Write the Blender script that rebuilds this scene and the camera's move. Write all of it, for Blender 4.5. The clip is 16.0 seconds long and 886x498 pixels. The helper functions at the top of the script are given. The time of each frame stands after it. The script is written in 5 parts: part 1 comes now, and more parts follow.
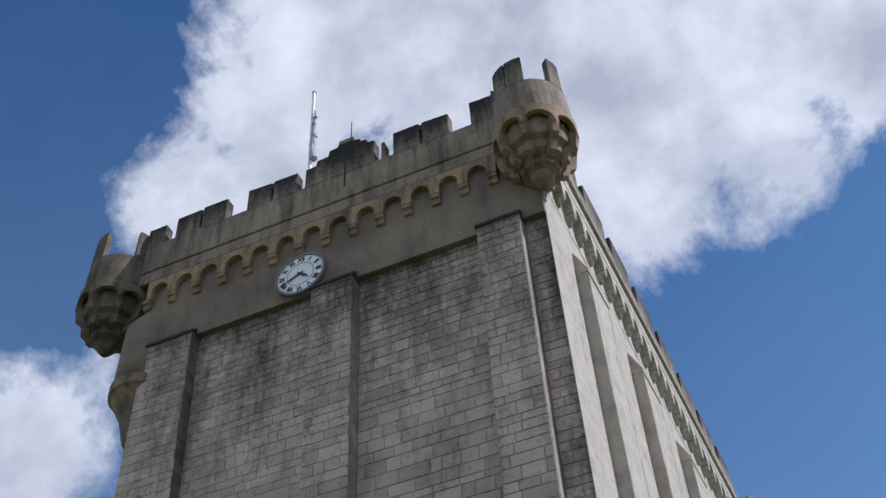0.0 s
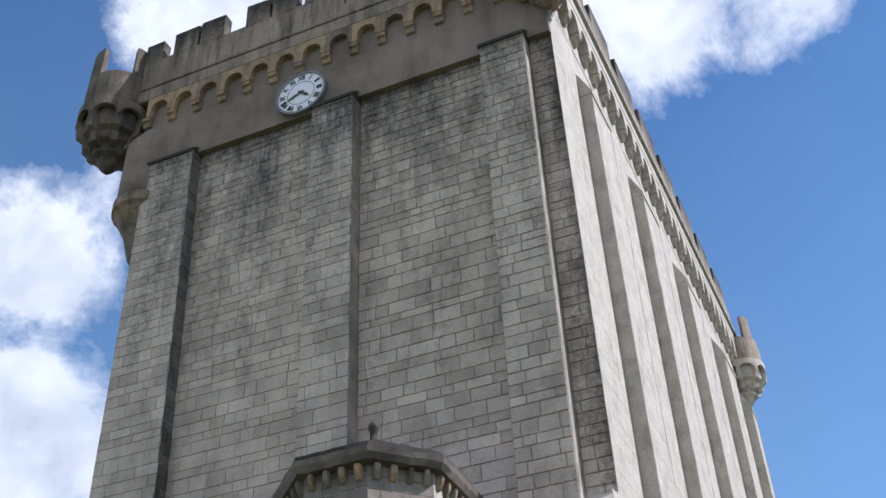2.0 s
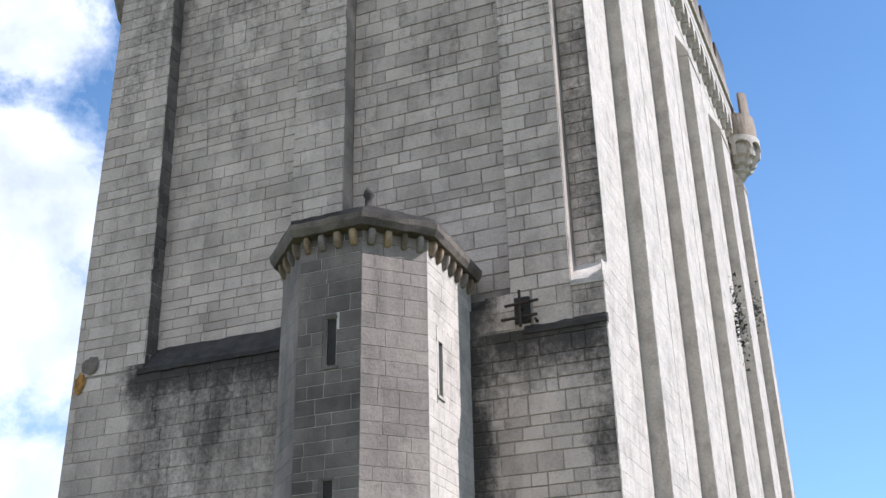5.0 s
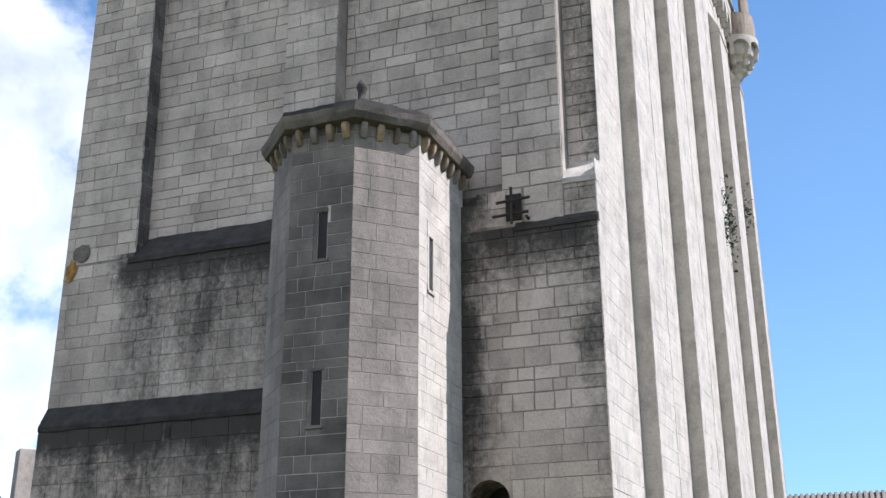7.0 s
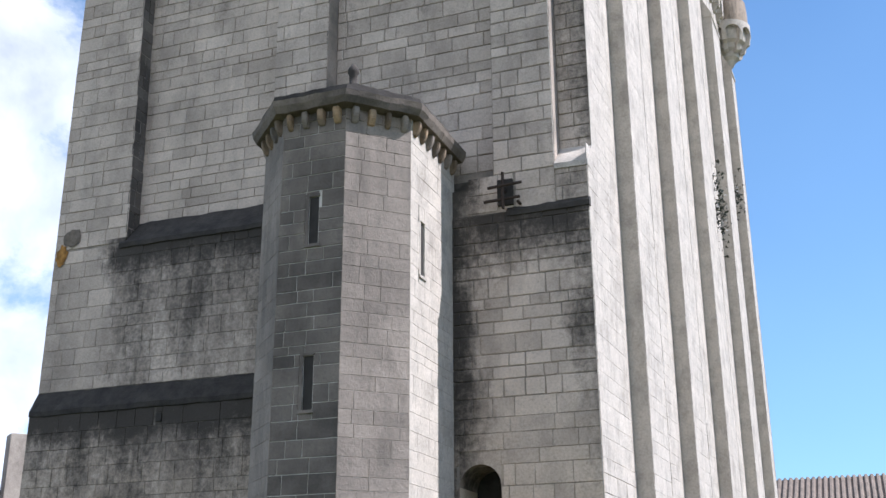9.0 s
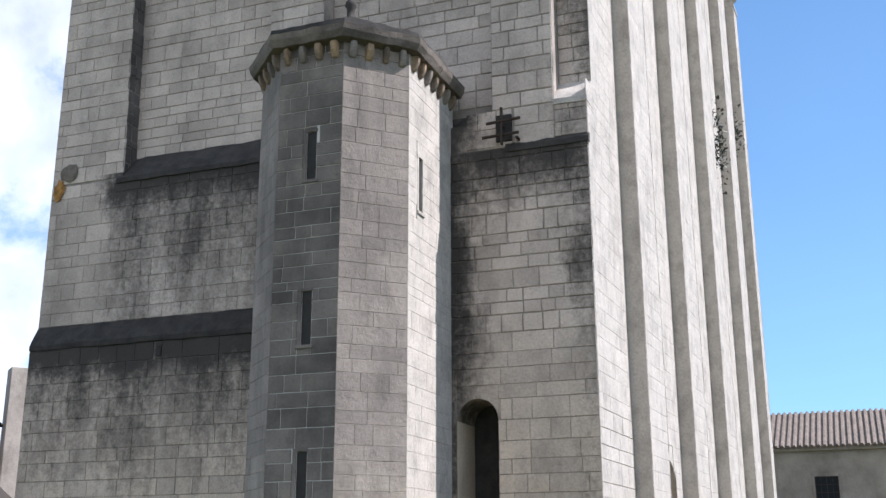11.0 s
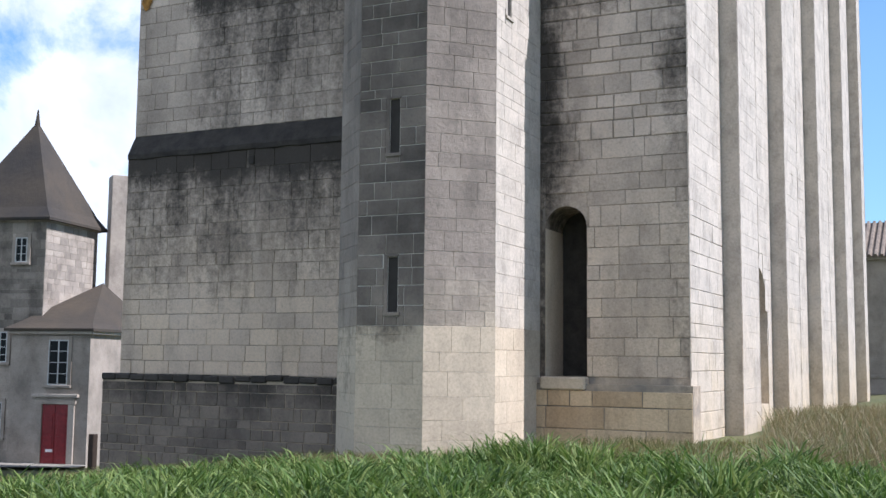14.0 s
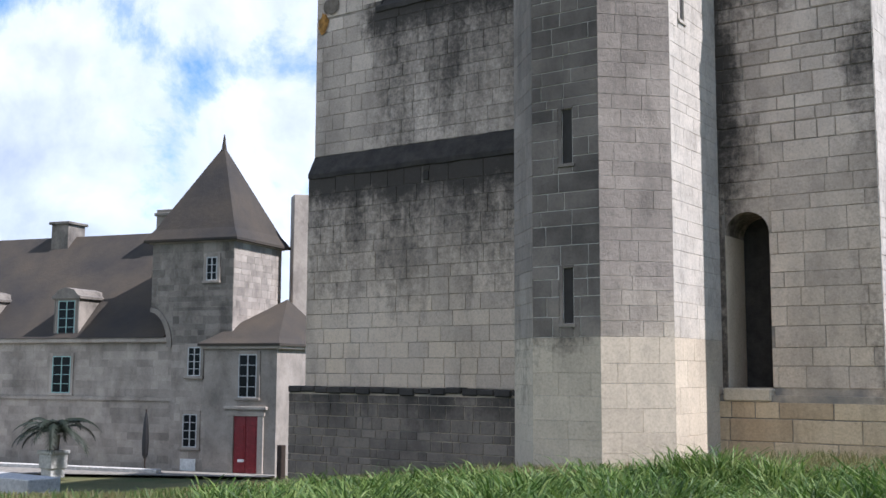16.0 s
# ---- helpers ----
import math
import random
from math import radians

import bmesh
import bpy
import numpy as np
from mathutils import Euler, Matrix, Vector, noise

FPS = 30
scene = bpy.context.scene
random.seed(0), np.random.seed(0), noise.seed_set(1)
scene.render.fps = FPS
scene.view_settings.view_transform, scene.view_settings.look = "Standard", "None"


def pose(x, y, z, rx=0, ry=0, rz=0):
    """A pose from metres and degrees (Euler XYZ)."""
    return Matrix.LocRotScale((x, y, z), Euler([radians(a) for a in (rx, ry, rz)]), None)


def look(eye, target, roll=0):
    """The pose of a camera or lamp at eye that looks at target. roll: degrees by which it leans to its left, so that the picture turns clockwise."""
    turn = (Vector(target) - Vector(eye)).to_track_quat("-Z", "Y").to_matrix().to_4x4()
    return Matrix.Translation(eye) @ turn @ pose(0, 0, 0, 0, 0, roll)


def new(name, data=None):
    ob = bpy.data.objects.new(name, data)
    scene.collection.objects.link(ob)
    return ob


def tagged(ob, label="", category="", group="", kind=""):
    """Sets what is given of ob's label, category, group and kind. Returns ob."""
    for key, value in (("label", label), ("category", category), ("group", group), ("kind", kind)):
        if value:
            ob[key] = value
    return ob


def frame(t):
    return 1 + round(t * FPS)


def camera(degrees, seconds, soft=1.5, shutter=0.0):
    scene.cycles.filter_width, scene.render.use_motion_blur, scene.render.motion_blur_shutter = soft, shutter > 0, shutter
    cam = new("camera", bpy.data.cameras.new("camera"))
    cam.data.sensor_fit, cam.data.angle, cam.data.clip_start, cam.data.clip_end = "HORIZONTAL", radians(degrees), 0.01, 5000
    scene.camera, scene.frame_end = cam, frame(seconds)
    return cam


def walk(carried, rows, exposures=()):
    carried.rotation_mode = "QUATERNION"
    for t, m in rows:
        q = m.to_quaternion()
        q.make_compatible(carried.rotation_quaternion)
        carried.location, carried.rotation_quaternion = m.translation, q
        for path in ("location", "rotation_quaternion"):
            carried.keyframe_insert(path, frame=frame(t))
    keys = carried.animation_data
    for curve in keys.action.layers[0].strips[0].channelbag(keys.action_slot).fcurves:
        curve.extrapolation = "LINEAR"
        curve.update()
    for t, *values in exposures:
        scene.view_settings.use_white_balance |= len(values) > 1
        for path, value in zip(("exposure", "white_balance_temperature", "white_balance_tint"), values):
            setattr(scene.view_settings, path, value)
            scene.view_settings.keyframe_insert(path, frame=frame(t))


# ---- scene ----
EYE = (0.0, 0.0, 2.3)
cam = camera(44.3, 16.0)
# seconds, yaw, pitch, roll in degrees: the camera stands still and tilts down, then pans left
ROWS = [
    (0.0, 20.87, 47.10, -3.93),
    (0.5, 21.28, 44.99, -3.62),
    (1.0, 21.36, 42.46, -3.15),
    (1.5, 21.28, 39.90, -2.94),
    (2.0, 21.70, 37.72, -2.75),
    (2.5, 21.94, 35.66, -2.38),
    (3.0, 21.81, 33.51, -2.22),
    (3.5, 21.68, 31.65, -1.99),
    (4.0, 21.93, 29.89, -1.63),
    (4.5, 21.95, 28.22, -1.62),
    (5.0, 21.94, 25.61, -1.21),
    (7.5, 21.41, 19.73, -0.11),
    (8.0, 21.21, 19.52, -0.19),
    (10.5, 20.87, 18.01, -0.46),
    (11.0, 20.97, 15.95, -0.15),
    (11.5, 20.83, 13.88, -0.03),
    (12.0, 20.73, 12.21, -0.07),
    (12.5, 21.42, 10.14, 0.18),
    (13.0, 22.64, 8.49, 0.56),
    (13.5, 24.11, 7.12, 0.64),
    (14.0, 25.66, 5.84, 0.61),
    (14.5, 27.38, 5.27, 0.72),
    (15.0, 29.62, 5.30, 0.42),
    (15.5, 32.05, 5.63, 0.09),
    (16.0, 34.89, 6.39, 0.26),
]
EXPOSURES = [(t, e, k, 18) for t, e, k in ((0.0, -0.08, 5870), (1.5, 0.26, 5850), (3.5, 0.65, 5850), (5.0, 0.71, 5850), (8.0, 0.68, 5850), (10.5, 0.68, 5860), (12.5, 0.64, 5870), (14.5, 0.62, 5860), (16.0, 0.58, 5830))]
walk(cam, [(t, pose(*EYE, 0, 0, yaw) @ pose(0, 0, 0, 90 + pitch, 0, 0) @ pose(0, 0, 0, 0, 0, roll)) for t, yaw, pitch, roll in ROWS], EXPOSURES)

# ---- sky and sun ----
SUN_FROM = Vector((math.sin(radians(106)) * math.cos(radians(50)), -math.cos(radians(106)) * math.cos(radians(50)), math.sin(radians(50))))


def node(tree, kind, at=None, **values):
    n = tree.nodes.new(kind)
    for key, value in (at or {}).items():
        n.inputs[key].default_value = value
    for key, value in values.items():
        setattr(n, key, value)
    return n


def ramp(tree, source, stops):
    r = tree.nodes.new("ShaderNodeValToRGB")
    els = r.color_ramp.elements
    while len(els) < len(stops):
        els.new(0.5)
    for el, (p, c) in zip(els, stops):
        el.position = p
        el.color = (c, c, c, 1) if isinstance(c, (int, float)) else (*c, 1)
    tree.links.new(source, r.inputs[0])
    return r.outputs[0]


def maths(tree, op, a, b=None, c=None):
    n = tree.nodes.new("ShaderNodeMath")
    n.operation = op
    for i, v in enumerate((a, b, c)):
        if v is None:
            continue
        if isinstance(v, (int, float)):
            n.inputs[i].default_value = v
        else:
            tree.links.new(v, n.inputs[i])
    return n.outputs[0]


def mixc(tree, fac, a, b, blend="MIX"):
    n = tree.nodes.new("ShaderNodeMix")
    n.data_type, n.blend_type = "RGBA", blend
    for i, v in ((0, fac), (6, a), (7, b)):
        if isinstance(v, (int, float)):
            n.inputs[i].default_value = v
        elif isinstance(v, tuple):
            n.inputs[i].default_value = (*v, 1)
        else:
            tree.links.new(v, n.inputs[i])
    return n.outputs[2]


def make_sky():
    w = bpy.data.worlds.new("sky")
    scene.world = w
    w.use_nodes = True
    t = w.node_tree
    t.nodes.clear()
    sky = node(t, "ShaderNodeTexSky", sky_type="NISHITA", sun_disc=False, sun_elevation=radians(50), sun_rotation=math.atan2(SUN_FROM.x, SUN_FROM.y), air_density=1.0, dust_density=0.0, ozone_density=3.5)
    co = t.nodes.new("ShaderNodeTexCoord").outputs["Generated"]
    # cumulus: a mask of cloud banks, broken up by two scales of noise
    # the last three banks are unseen, added behind to brighten the keep's front
    banks = (((-0.27, 0.47, 0.85), 0.12), ((-0.15, 0.52, 0.84), 0.16), ((-0.04, 0.58, 0.80), 0.13), ((0.07, 0.60, 0.80), 0.14), ((-0.085, 0.67, 0.735), 0.06), ((-0.07, 0.625, 0.777), 0.10), ((-0.34, 0.485, 0.805), 0.09), ((0.17, 0.62, 0.77), 0.10),
             ((-0.42, 0.50, 0.755), 0.075), ((-0.60, 0.56, 0.57), 0.10), ((-0.63, 0.63, 0.46), 0.13), ((-0.67, 0.65, 0.36), 0.14), ((-0.80, 0.57, 0.20), 0.13), ((-0.68, 0.70, 0.20), 0.10), ((-0.88, 0.45, 0.12), 0.16), ((-0.70, 0.70, 0.10), 0.14), ((0.1, -0.75, 0.65), 0.75), ((-0.75, -0.5, 0.4), 0.5), ((0.75, -0.55, 0.35), 0.5))
    mask = None
    for place, size in banks:
        v = node(t, "ShaderNodeVectorMath", operation="DISTANCE")
        t.links.new(co, v.inputs[0])
        v.inputs[1].default_value = Vector(place).normalized()
        g = maths(t, "SUBTRACT", 1.0, maths(t, "DIVIDE", v.outputs["Value"], size * 1.1))
        mask = g if mask is None else maths(t, "SMOOTH_MAX", mask, g, 0.25)
    def billow(place, scale, detail, rough):
        n = node(t, "ShaderNodeTexNoise", {"Scale": scale, "Detail": detail, "Roughness": rough, "Distortion": 0.25})
        t.links.new(place, n.inputs["Vector"])
        return n.outputs[0]

    toward = node(t, "ShaderNodeVectorMath", operation="ADD")
    t.links.new(co, toward.inputs[0])
    toward.inputs[1].default_value = SUN_FROM * 0.035
    warp = billow(co, 6.5, 11.0, 0.64)
    dens = maths(t, "ADD", mask, maths(t, "MULTIPLY", maths(t, "SUBTRACT", warp, 0.5), 2.1))
    cover = ramp(t, dens, [(0.10, 0.0), (0.24, 0.28), (0.42, 0.85), (0.62, 1.0)])
    # puffs are bright where they thin out towards the sun, grey where more cloud stands before it
    lit = maths(t, "SUBTRACT", billow(co, 9.0, 6.0, 0.55), billow(toward.outputs[0], 9.0, 6.0, 0.55))
    body = maths(t, "ADD", maths(t, "MULTIPLY", dens, 0.30), maths(t, "MULTIPLY", billow(co, 3.0, 5.0, 0.5), 0.75))
    shade = ramp(t, maths(t, "SUBTRACT", body, maths(t, "MULTIPLY", lit, 0.9)), [(0.28, (10.3, 10.6, 10.5)), (0.48, (8.8, 9.2, 9.4)), (0.82, (5.3, 5.8, 6.3))])
    # thin haze towards the horizon
    high = t.nodes.new("ShaderNodeSeparateXYZ")
    t.links.new(co, high.inputs[0])
    veil = node(t, "ShaderNodeMapRange", {"From Min": 0.86, "From Max": 0.0, "To Min": 0.0, "To Max": 0.38})
    t.links.new(maths(t, "ADD", high.outputs[2], maths(t, "MULTIPLY", maths(t, "SUBTRACT", billow(co, 2.2, 4.0, 0.55), 0.5), 0.5)), veil.inputs[0])
    clear = mixc(t, veil.outputs[0], mixc(t, 1.0, sky.outputs[0], (0.70, 1.02, 1.16), "MULTIPLY"), (4.7, 7.2, 8.8))
    col = mixc(t, maths(t, "MULTIPLY", cover, maths(t, "SUBTRACT", 1.0, maths(t, "MULTIPLY", veil.outputs[0], 0.5))), clear, shade)
    bg = node(t, "ShaderNodeBackground", {"Strength": 0.088})
    t.links.new(col, bg.inputs[0])
    out = t.nodes.new("ShaderNodeOutputWorld")
    t.links.new(bg.outputs[0], out.inputs[0])


make_sky()
sun = new("sun", bpy.data.lights.new("sun", "SUN"))
sun.data.energy, sun.data.angle, sun.data.color = 5.0, radians(0.53), (1.0, 0.95, 0.87)
sun.matrix_world = look(SUN_FROM * 60, (0, 0, 0))


# ---- materials ----
def material(name, rough=0.9):
    m = bpy.data.materials.new(name)
    m.use_nodes = True
    t = m.node_tree
    bsdf = t.nodes["Principled BSDF"]
    bsdf.inputs["Roughness"].default_value = rough
    return m, t, bsdf


def noise_of(t, vec, scale, detail=4.0, rough=0.55, distortion=0.0):
    n = node(t, "ShaderNodeTexNoise", {"Scale": scale, "Detail": detail, "Roughness": rough, "Distortion": distortion})
    t.links.new(vec, n.inputs["Vector"])
    return n.outputs[0]


def scaled(t, vec, s):
    n = node(t, "ShaderNodeVectorMath", operation="MULTIPLY")
    t.links.new(vec, n.inputs[0])
    n.inputs[1].default_value = s
    return n.outputs[0]


def bump_to(t, bsdf, height, strength, distance):
    b = node(t, "ShaderNodeBump", {"Strength": strength, "Distance": distance})
    t.links.new(height, b.inputs["Height"])
    t.links.new(b.outputs[0], bsdf.inputs["Normal"])


def stone_material(name, light, dark, lichen=0.5, warm_below=None, rough_scale=1.0, vary=0.3, black=(0.034, 0.029, 0.0245), bands=(), streaks=(1.6, 0.16), joints=None, relief=0.5):
    """Limestone: each block its own tone, cloudy weathering, vertical run-off streaks, black lichen; bands of lichen hang below wet ledges."""
    m, t, bsdf = material(name, 0.92)
    pos = t.nodes.new("ShaderNodeNewGeometry")
    world, island = pos.outputs["Position"], pos.outputs["Random Per Island"]
    own = t.nodes.new("ShaderNodeObjectInfo").outputs["Random"]
    each = maths(t, "FRACT", maths(t, "ADD", maths(t, "MULTIPLY", island, 3.7), maths(t, "MULTIPLY", own, 5.3)))
    tone = maths(t, "ADD", maths(t, "MULTIPLY", each, vary), maths(t, "MULTIPLY", noise_of(t, world, 0.55 * rough_scale, 6.0, 0.6), 1.0 - vary * 0.5))
    col = ramp(t, tone, [(0.3, dark), (0.52, tuple((a + b) / 2 for a, b in zip(light, dark))), (0.75, light)])
    if warm_below:
        z0, z1, tint = warm_below
        sep = t.nodes.new("ShaderNodeSeparateXYZ")
        t.links.new(world, sep.inputs[0])
        mr = node(t, "ShaderNodeMapRange", {"From Min": z0, "From Max": z1, "To Min": 1.0, "To Max": 0.0})
        t.links.new(maths(t, "ADD", sep.outputs[2], maths(t, "MULTIPLY", noise_of(t, world, 0.6), 3.0)), mr.inputs[0])
        col = mixc(t, maths(t, "MULTIPLY", mr.outputs[0], ramp(t, each, [(0.0, 0.5), (1.0, 1.0)])), col, tint)
    streak = noise_of(t, scaled(t, world, (streaks[0], streaks[0], streaks[1])), 1.0, 6.0, 0.65)
    grime = ramp(t, streak, [(0.47, 0.0), (0.70, 0.8)])
    col = mixc(t, maths(t, "MINIMUM", maths(t, "MULTIPLY", grime, lichen), 0.95), col, black)
    if bands:
        sep = t.nodes.new("ShaderNodeSeparateXYZ")
        t.links.new(world, sep.inputs[0])
        wob = maths(t, "ADD", sep.outputs[0], maths(t, "MULTIPLY", maths(t, "SUBTRACT", noise_of(t, world, 0.9, 5.0), 0.5), 1.8))
        drip = noise_of(t, scaled(t, world, (1.1, 1.1, 0.25)), 1.0, 7.0, 0.7)
        total = None
        for top, length, x0, x1, amount in bands:
            mz = node(t, "ShaderNodeMapRange", {"From Min": top - length, "From Max": top, "To Min": 0.0, "To Max": 1.0})
            t.links.new(sep.outputs[2], mz.inputs[0])
            ml = maths(t, "MULTIPLY", maths(t, "LESS_THAN", sep.outputs[2], top + 0.02), mz.outputs[0])
            lo = node(t, "ShaderNodeMapRange", {"From Min": x0 - 0.7, "From Max": x0 + 0.7}, interpolation_type="SMOOTHSTEP")
            hi = node(t, "ShaderNodeMapRange", {"From Min": x1 + 0.7, "From Max": x1 - 0.7}, interpolation_type="SMOOTHSTEP")
            t.links.new(wob, lo.inputs[0])
            t.links.new(wob, hi.inputs[0])
            mx = maths(t, "MULTIPLY", lo.outputs[0], hi.outputs[0])
            one = maths(t, "MULTIPLY", maths(t, "MULTIPLY", ml, mx), amount)
            total = one if total is None else maths(t, "MAXIMUM", total, one)
        wet = ramp(t, maths(t, "ADD", total, maths(t, "ADD", maths(t, "MULTIPLY", maths(t, "SUBTRACT", drip, 0.5), 1.6), maths(t, "MULTIPLY", maths(t, "SUBTRACT", noise_of(t, world, 7.0, 8.0, 0.75), 0.5), 1.3))), [(0.25, 0.0), (0.8, 0.82), (1.0, 0.97)])
        col = mixc(t, maths(t, "MULTIPLY", wet, ramp(t, total, [(0.0, 0.0), (0.12, 1.0)])), col, black)
    spots = ramp(t, noise_of(t, world, 7.5, 6.0, 0.74), [(0.54, 0.0), (0.70, 0.62)])
    col = mixc(t, maths(t, "MULTIPLY", spots, lichen * 0.8), col, black)
    fine = ramp(t, noise_of(t, world, 20.0, 6.0, 0.72), [(0.32, 0.8), (0.5, 0.99), (0.68, 1.12)])
    col = mixc(t, 1.0, col, fine, "MULTIPLY")
    if joints:
        col = mixc(t, ramp(t, noise_of(t, world, 0.8, 4.0, 0.6), [(0.47, 0.15), (0.62, 1.0)]), col, joints)
    t.links.new(col, bsdf.inputs["Base Color"])
    h = maths(t, "ADD", noise_of(t, world, 22.0, 5.0, 0.65), maths(t, "MULTIPLY", noise_of(t, world, 4.0, 4.0), 1.6))
    bump_to(t, bsdf, h, relief, 0.025)
    return m


def plain_material(name, colour, rough=0.7, metal=0.0, noise_scale=6.0, spread=0.25, bump=0.0):
    m, t, bsdf = material(name, rough)
    bsdf.inputs["Metallic"].default_value = metal
    world = t.nodes.new("ShaderNodeNewGeometry").outputs["Position"]
    n = noise_of(t, world, noise_scale, 5.0, 0.6)
    col = ramp(t, n, [(0.3, tuple(c * (1 - spread) for c in colour)), (0.7, tuple(min(1.0, c * (1 + spread)) for c in colour))])
    t.links.new(col, bsdf.inputs["Base Color"])
    if bump:
        bump_to(t, bsdf, noise_of(t, world, noise_scale * 4, 4.0), 0.6, bump)
    return m


FRONT_BANDS = ((11.6, 8.0, -17.0, -10.0, 0.72), (11.6, 2.0, -17.0, -10.0, 1.3), (10.85, 1.6, -8.4, -4.0, 1.1), (30.0, 60.0, -5.3, -4.0, 0.8), (10.6, 9.5, -5.2, -4.0, 1.0), (7.45, 5.0, -20.5, -10.0, 0.92), (7.45, 1.9, -20.5, -10.0, 1.6),
               (11.9, 20.0, -9.0, -7.3, 1.3), (27.4, 13.0, -22.0, 0.0, 0.62), (27.4, 3.5, -22.0, 0.0, 0.85))
S_FRONT = stone_material("front_limestone", (0.615, 0.52, 0.44), (0.335, 0.28, 0.235), 0.46, (0.5, 9.0, (0.62, 0.485, 0.33)), vary=0.24, streaks=(0.9, 0.4), bands=FRONT_BANDS)
S_SIDE = stone_material("side_limestone", (0.53, 0.48, 0.415), (0.41, 0.37, 0.32), 0.4, (1.0, 5.5, (0.54, 0.43, 0.28)), vary=0.16, rough_scale=3.5, streaks=(2.2, 1.5))
S_UPPER = stone_material("rendered_upper_wall", (0.30, 0.238, 0.182), (0.14, 0.112, 0.088), 0.5, vary=0.2, streaks=(1.1, 0.3))
S_OCHRE = stone_material("ochre_stone", (0.40, 0.275, 0.16), (0.16, 0.13, 0.104), 0.95, vary=0.3, rough_scale=2.5, streaks=(2.5, 0.7))
S_DARK = stone_material("lichen_and_recess_black_stone", (0.06, 0.052, 0.044), (0.013, 0.0115, 0.01), 0.5, vary=0.2, rough_scale=6.0)
S_MERLON = stone_material("weathered_merlon_stone", (0.40, 0.318, 0.24), (0.17, 0.138, 0.108), 0.9, vary=0.08, streaks=(2.6, 0.3), black=(0.014, 0.0125, 0.011), bands=((33.9, 2.5, -40.0, 40.0, 1.3),))
# Weathered, and toned down further against the grazing sun on facet 3.
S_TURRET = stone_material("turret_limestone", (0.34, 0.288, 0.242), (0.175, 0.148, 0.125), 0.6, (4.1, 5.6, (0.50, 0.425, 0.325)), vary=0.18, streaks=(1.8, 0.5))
S_CLEAN = stone_material("clean_base_stone", (0.60, 0.505, 0.38), (0.42, 0.35, 0.262), 0.3, vary=0.2, streaks=(0.9, 0.5), bands=((2.95, 1.0, -14.0, -9.2, 0.62), (2.95, 3.6, -14.0, -10.2, 0.5)), relief=0.12)
S_WARM = stone_material("ochre_plinth_stone", (0.60, 0.46, 0.30), (0.38, 0.265, 0.155), 0.4, vary=0.5)
S_PLINTH = stone_material("dark_plinth_stone", (0.26, 0.214, 0.17), (0.09, 0.075, 0.061), 0.85, vary=0.25, rough_scale=1.5, streaks=(1.0, 0.4), bands=((1.9, 1.2, -40.0, 0.0, 0.9),))
# Darker, blotchy stone for the left corner turret.
S_CORNER_DARK = stone_material("dark_corner_turret_stone", (0.21, 0.165, 0.12), (0.06, 0.05, 0.04), 1.0, vary=0.3, rough_scale=2.0, streaks=(2.0, 0.6), black=(0.02, 0.018, 0.016))
MORTAR = stone_material("mortar", (0.55, 0.465, 0.39), (0.29, 0.244, 0.205), 0.5, (1.0, 11.0, (0.58, 0.46, 0.30)), vary=0.0, bands=FRONT_BANDS, streaks=(0.9, 0.4), joints=(0.20, 0.178, 0.152))
# Front facet: weathering and shade together in one darker stone.
S_TURRET_SHADE = stone_material("shade_toned_turret_stone", (0.22, 0.188, 0.158), (0.07, 0.06, 0.052), 0.7, (4.0, 4.9, (0.36, 0.305, 0.24)), vary=0.25, rough_scale=2.0, streaks=(1.6, 0.5))
# Returns turned from the sun: their shade is mixed into the stained stone colour.
S_RETURN = stone_material("stained_shade_return_stone", (0.21, 0.18, 0.152), (0.075, 0.065, 0.055), 0.85, (2.0, 7.0, (0.36, 0.24, 0.125)), vary=0.3, streaks=(1.2, 0.5))
S_RETURN_DARK = stone_material("dark_shade_return_stone", (0.19, 0.168, 0.145), (0.06, 0.053, 0.046), 0.8, vary=0.25, streaks=(1.2, 0.4))
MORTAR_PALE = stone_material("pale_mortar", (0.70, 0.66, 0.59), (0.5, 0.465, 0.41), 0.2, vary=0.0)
LEAD = plain_material("pale_pole_paint", (0.8, 0.79, 0.76), 0.6)
IRON = plain_material("rusted_iron", (0.045, 0.03, 0.022), 0.7, 0.4)
BLACK = plain_material("black_paint", (0.012, 0.012, 0.013), 0.5)
ENAMEL = plain_material("white_enamel", (0.74, 0.76, 0.80), 0.35, 0, 3.0, 0.06)
GREY_RIM = plain_material("grey_rim", (0.17, 0.17, 0.19), 0.5)
# Near-black for plates that imitate the darkness inside unlit openings.
UNLIT_BLACK = plain_material("unlit_opening_black", (0.03, 0.027, 0.024), 0.95)
SLATE = stone_material("mossy_slate", (0.08, 0.062, 0.042), (0.028, 0.026, 0.025), 0.3, vary=0.0, rough_scale=0.5, streaks=(1.2, 0.3))
TILE = plain_material("clay_tile", (0.19, 0.155, 0.125), 0.9, 0, 2.5, 0.35, 0.01)
HOUSE = stone_material("house_limestone", (0.45, 0.395, 0.338), (0.23, 0.203, 0.174), 0.5, vary=0.3, rough_scale=1.2, streaks=(0.8, 0.45))
HOUSE_GREY = stone_material("house_grey_stone", (0.33, 0.292, 0.248), (0.10, 0.09, 0.077), 0.8, vary=0.28, rough_scale=0.9, streaks=(0.9, 0.6))
RED = plain_material("red_door_paint", (0.19, 0.012, 0.016), 0.45)
FRAME_WHITE = plain_material("white_window_paint", (0.48, 0.49, 0.48), 0.5)
FRAME_TEAL = plain_material("teal_window_paint", (0.30, 0.47, 0.44), 0.5)
BARK = plain_material("bark", (0.09, 0.065, 0.045), 0.9)
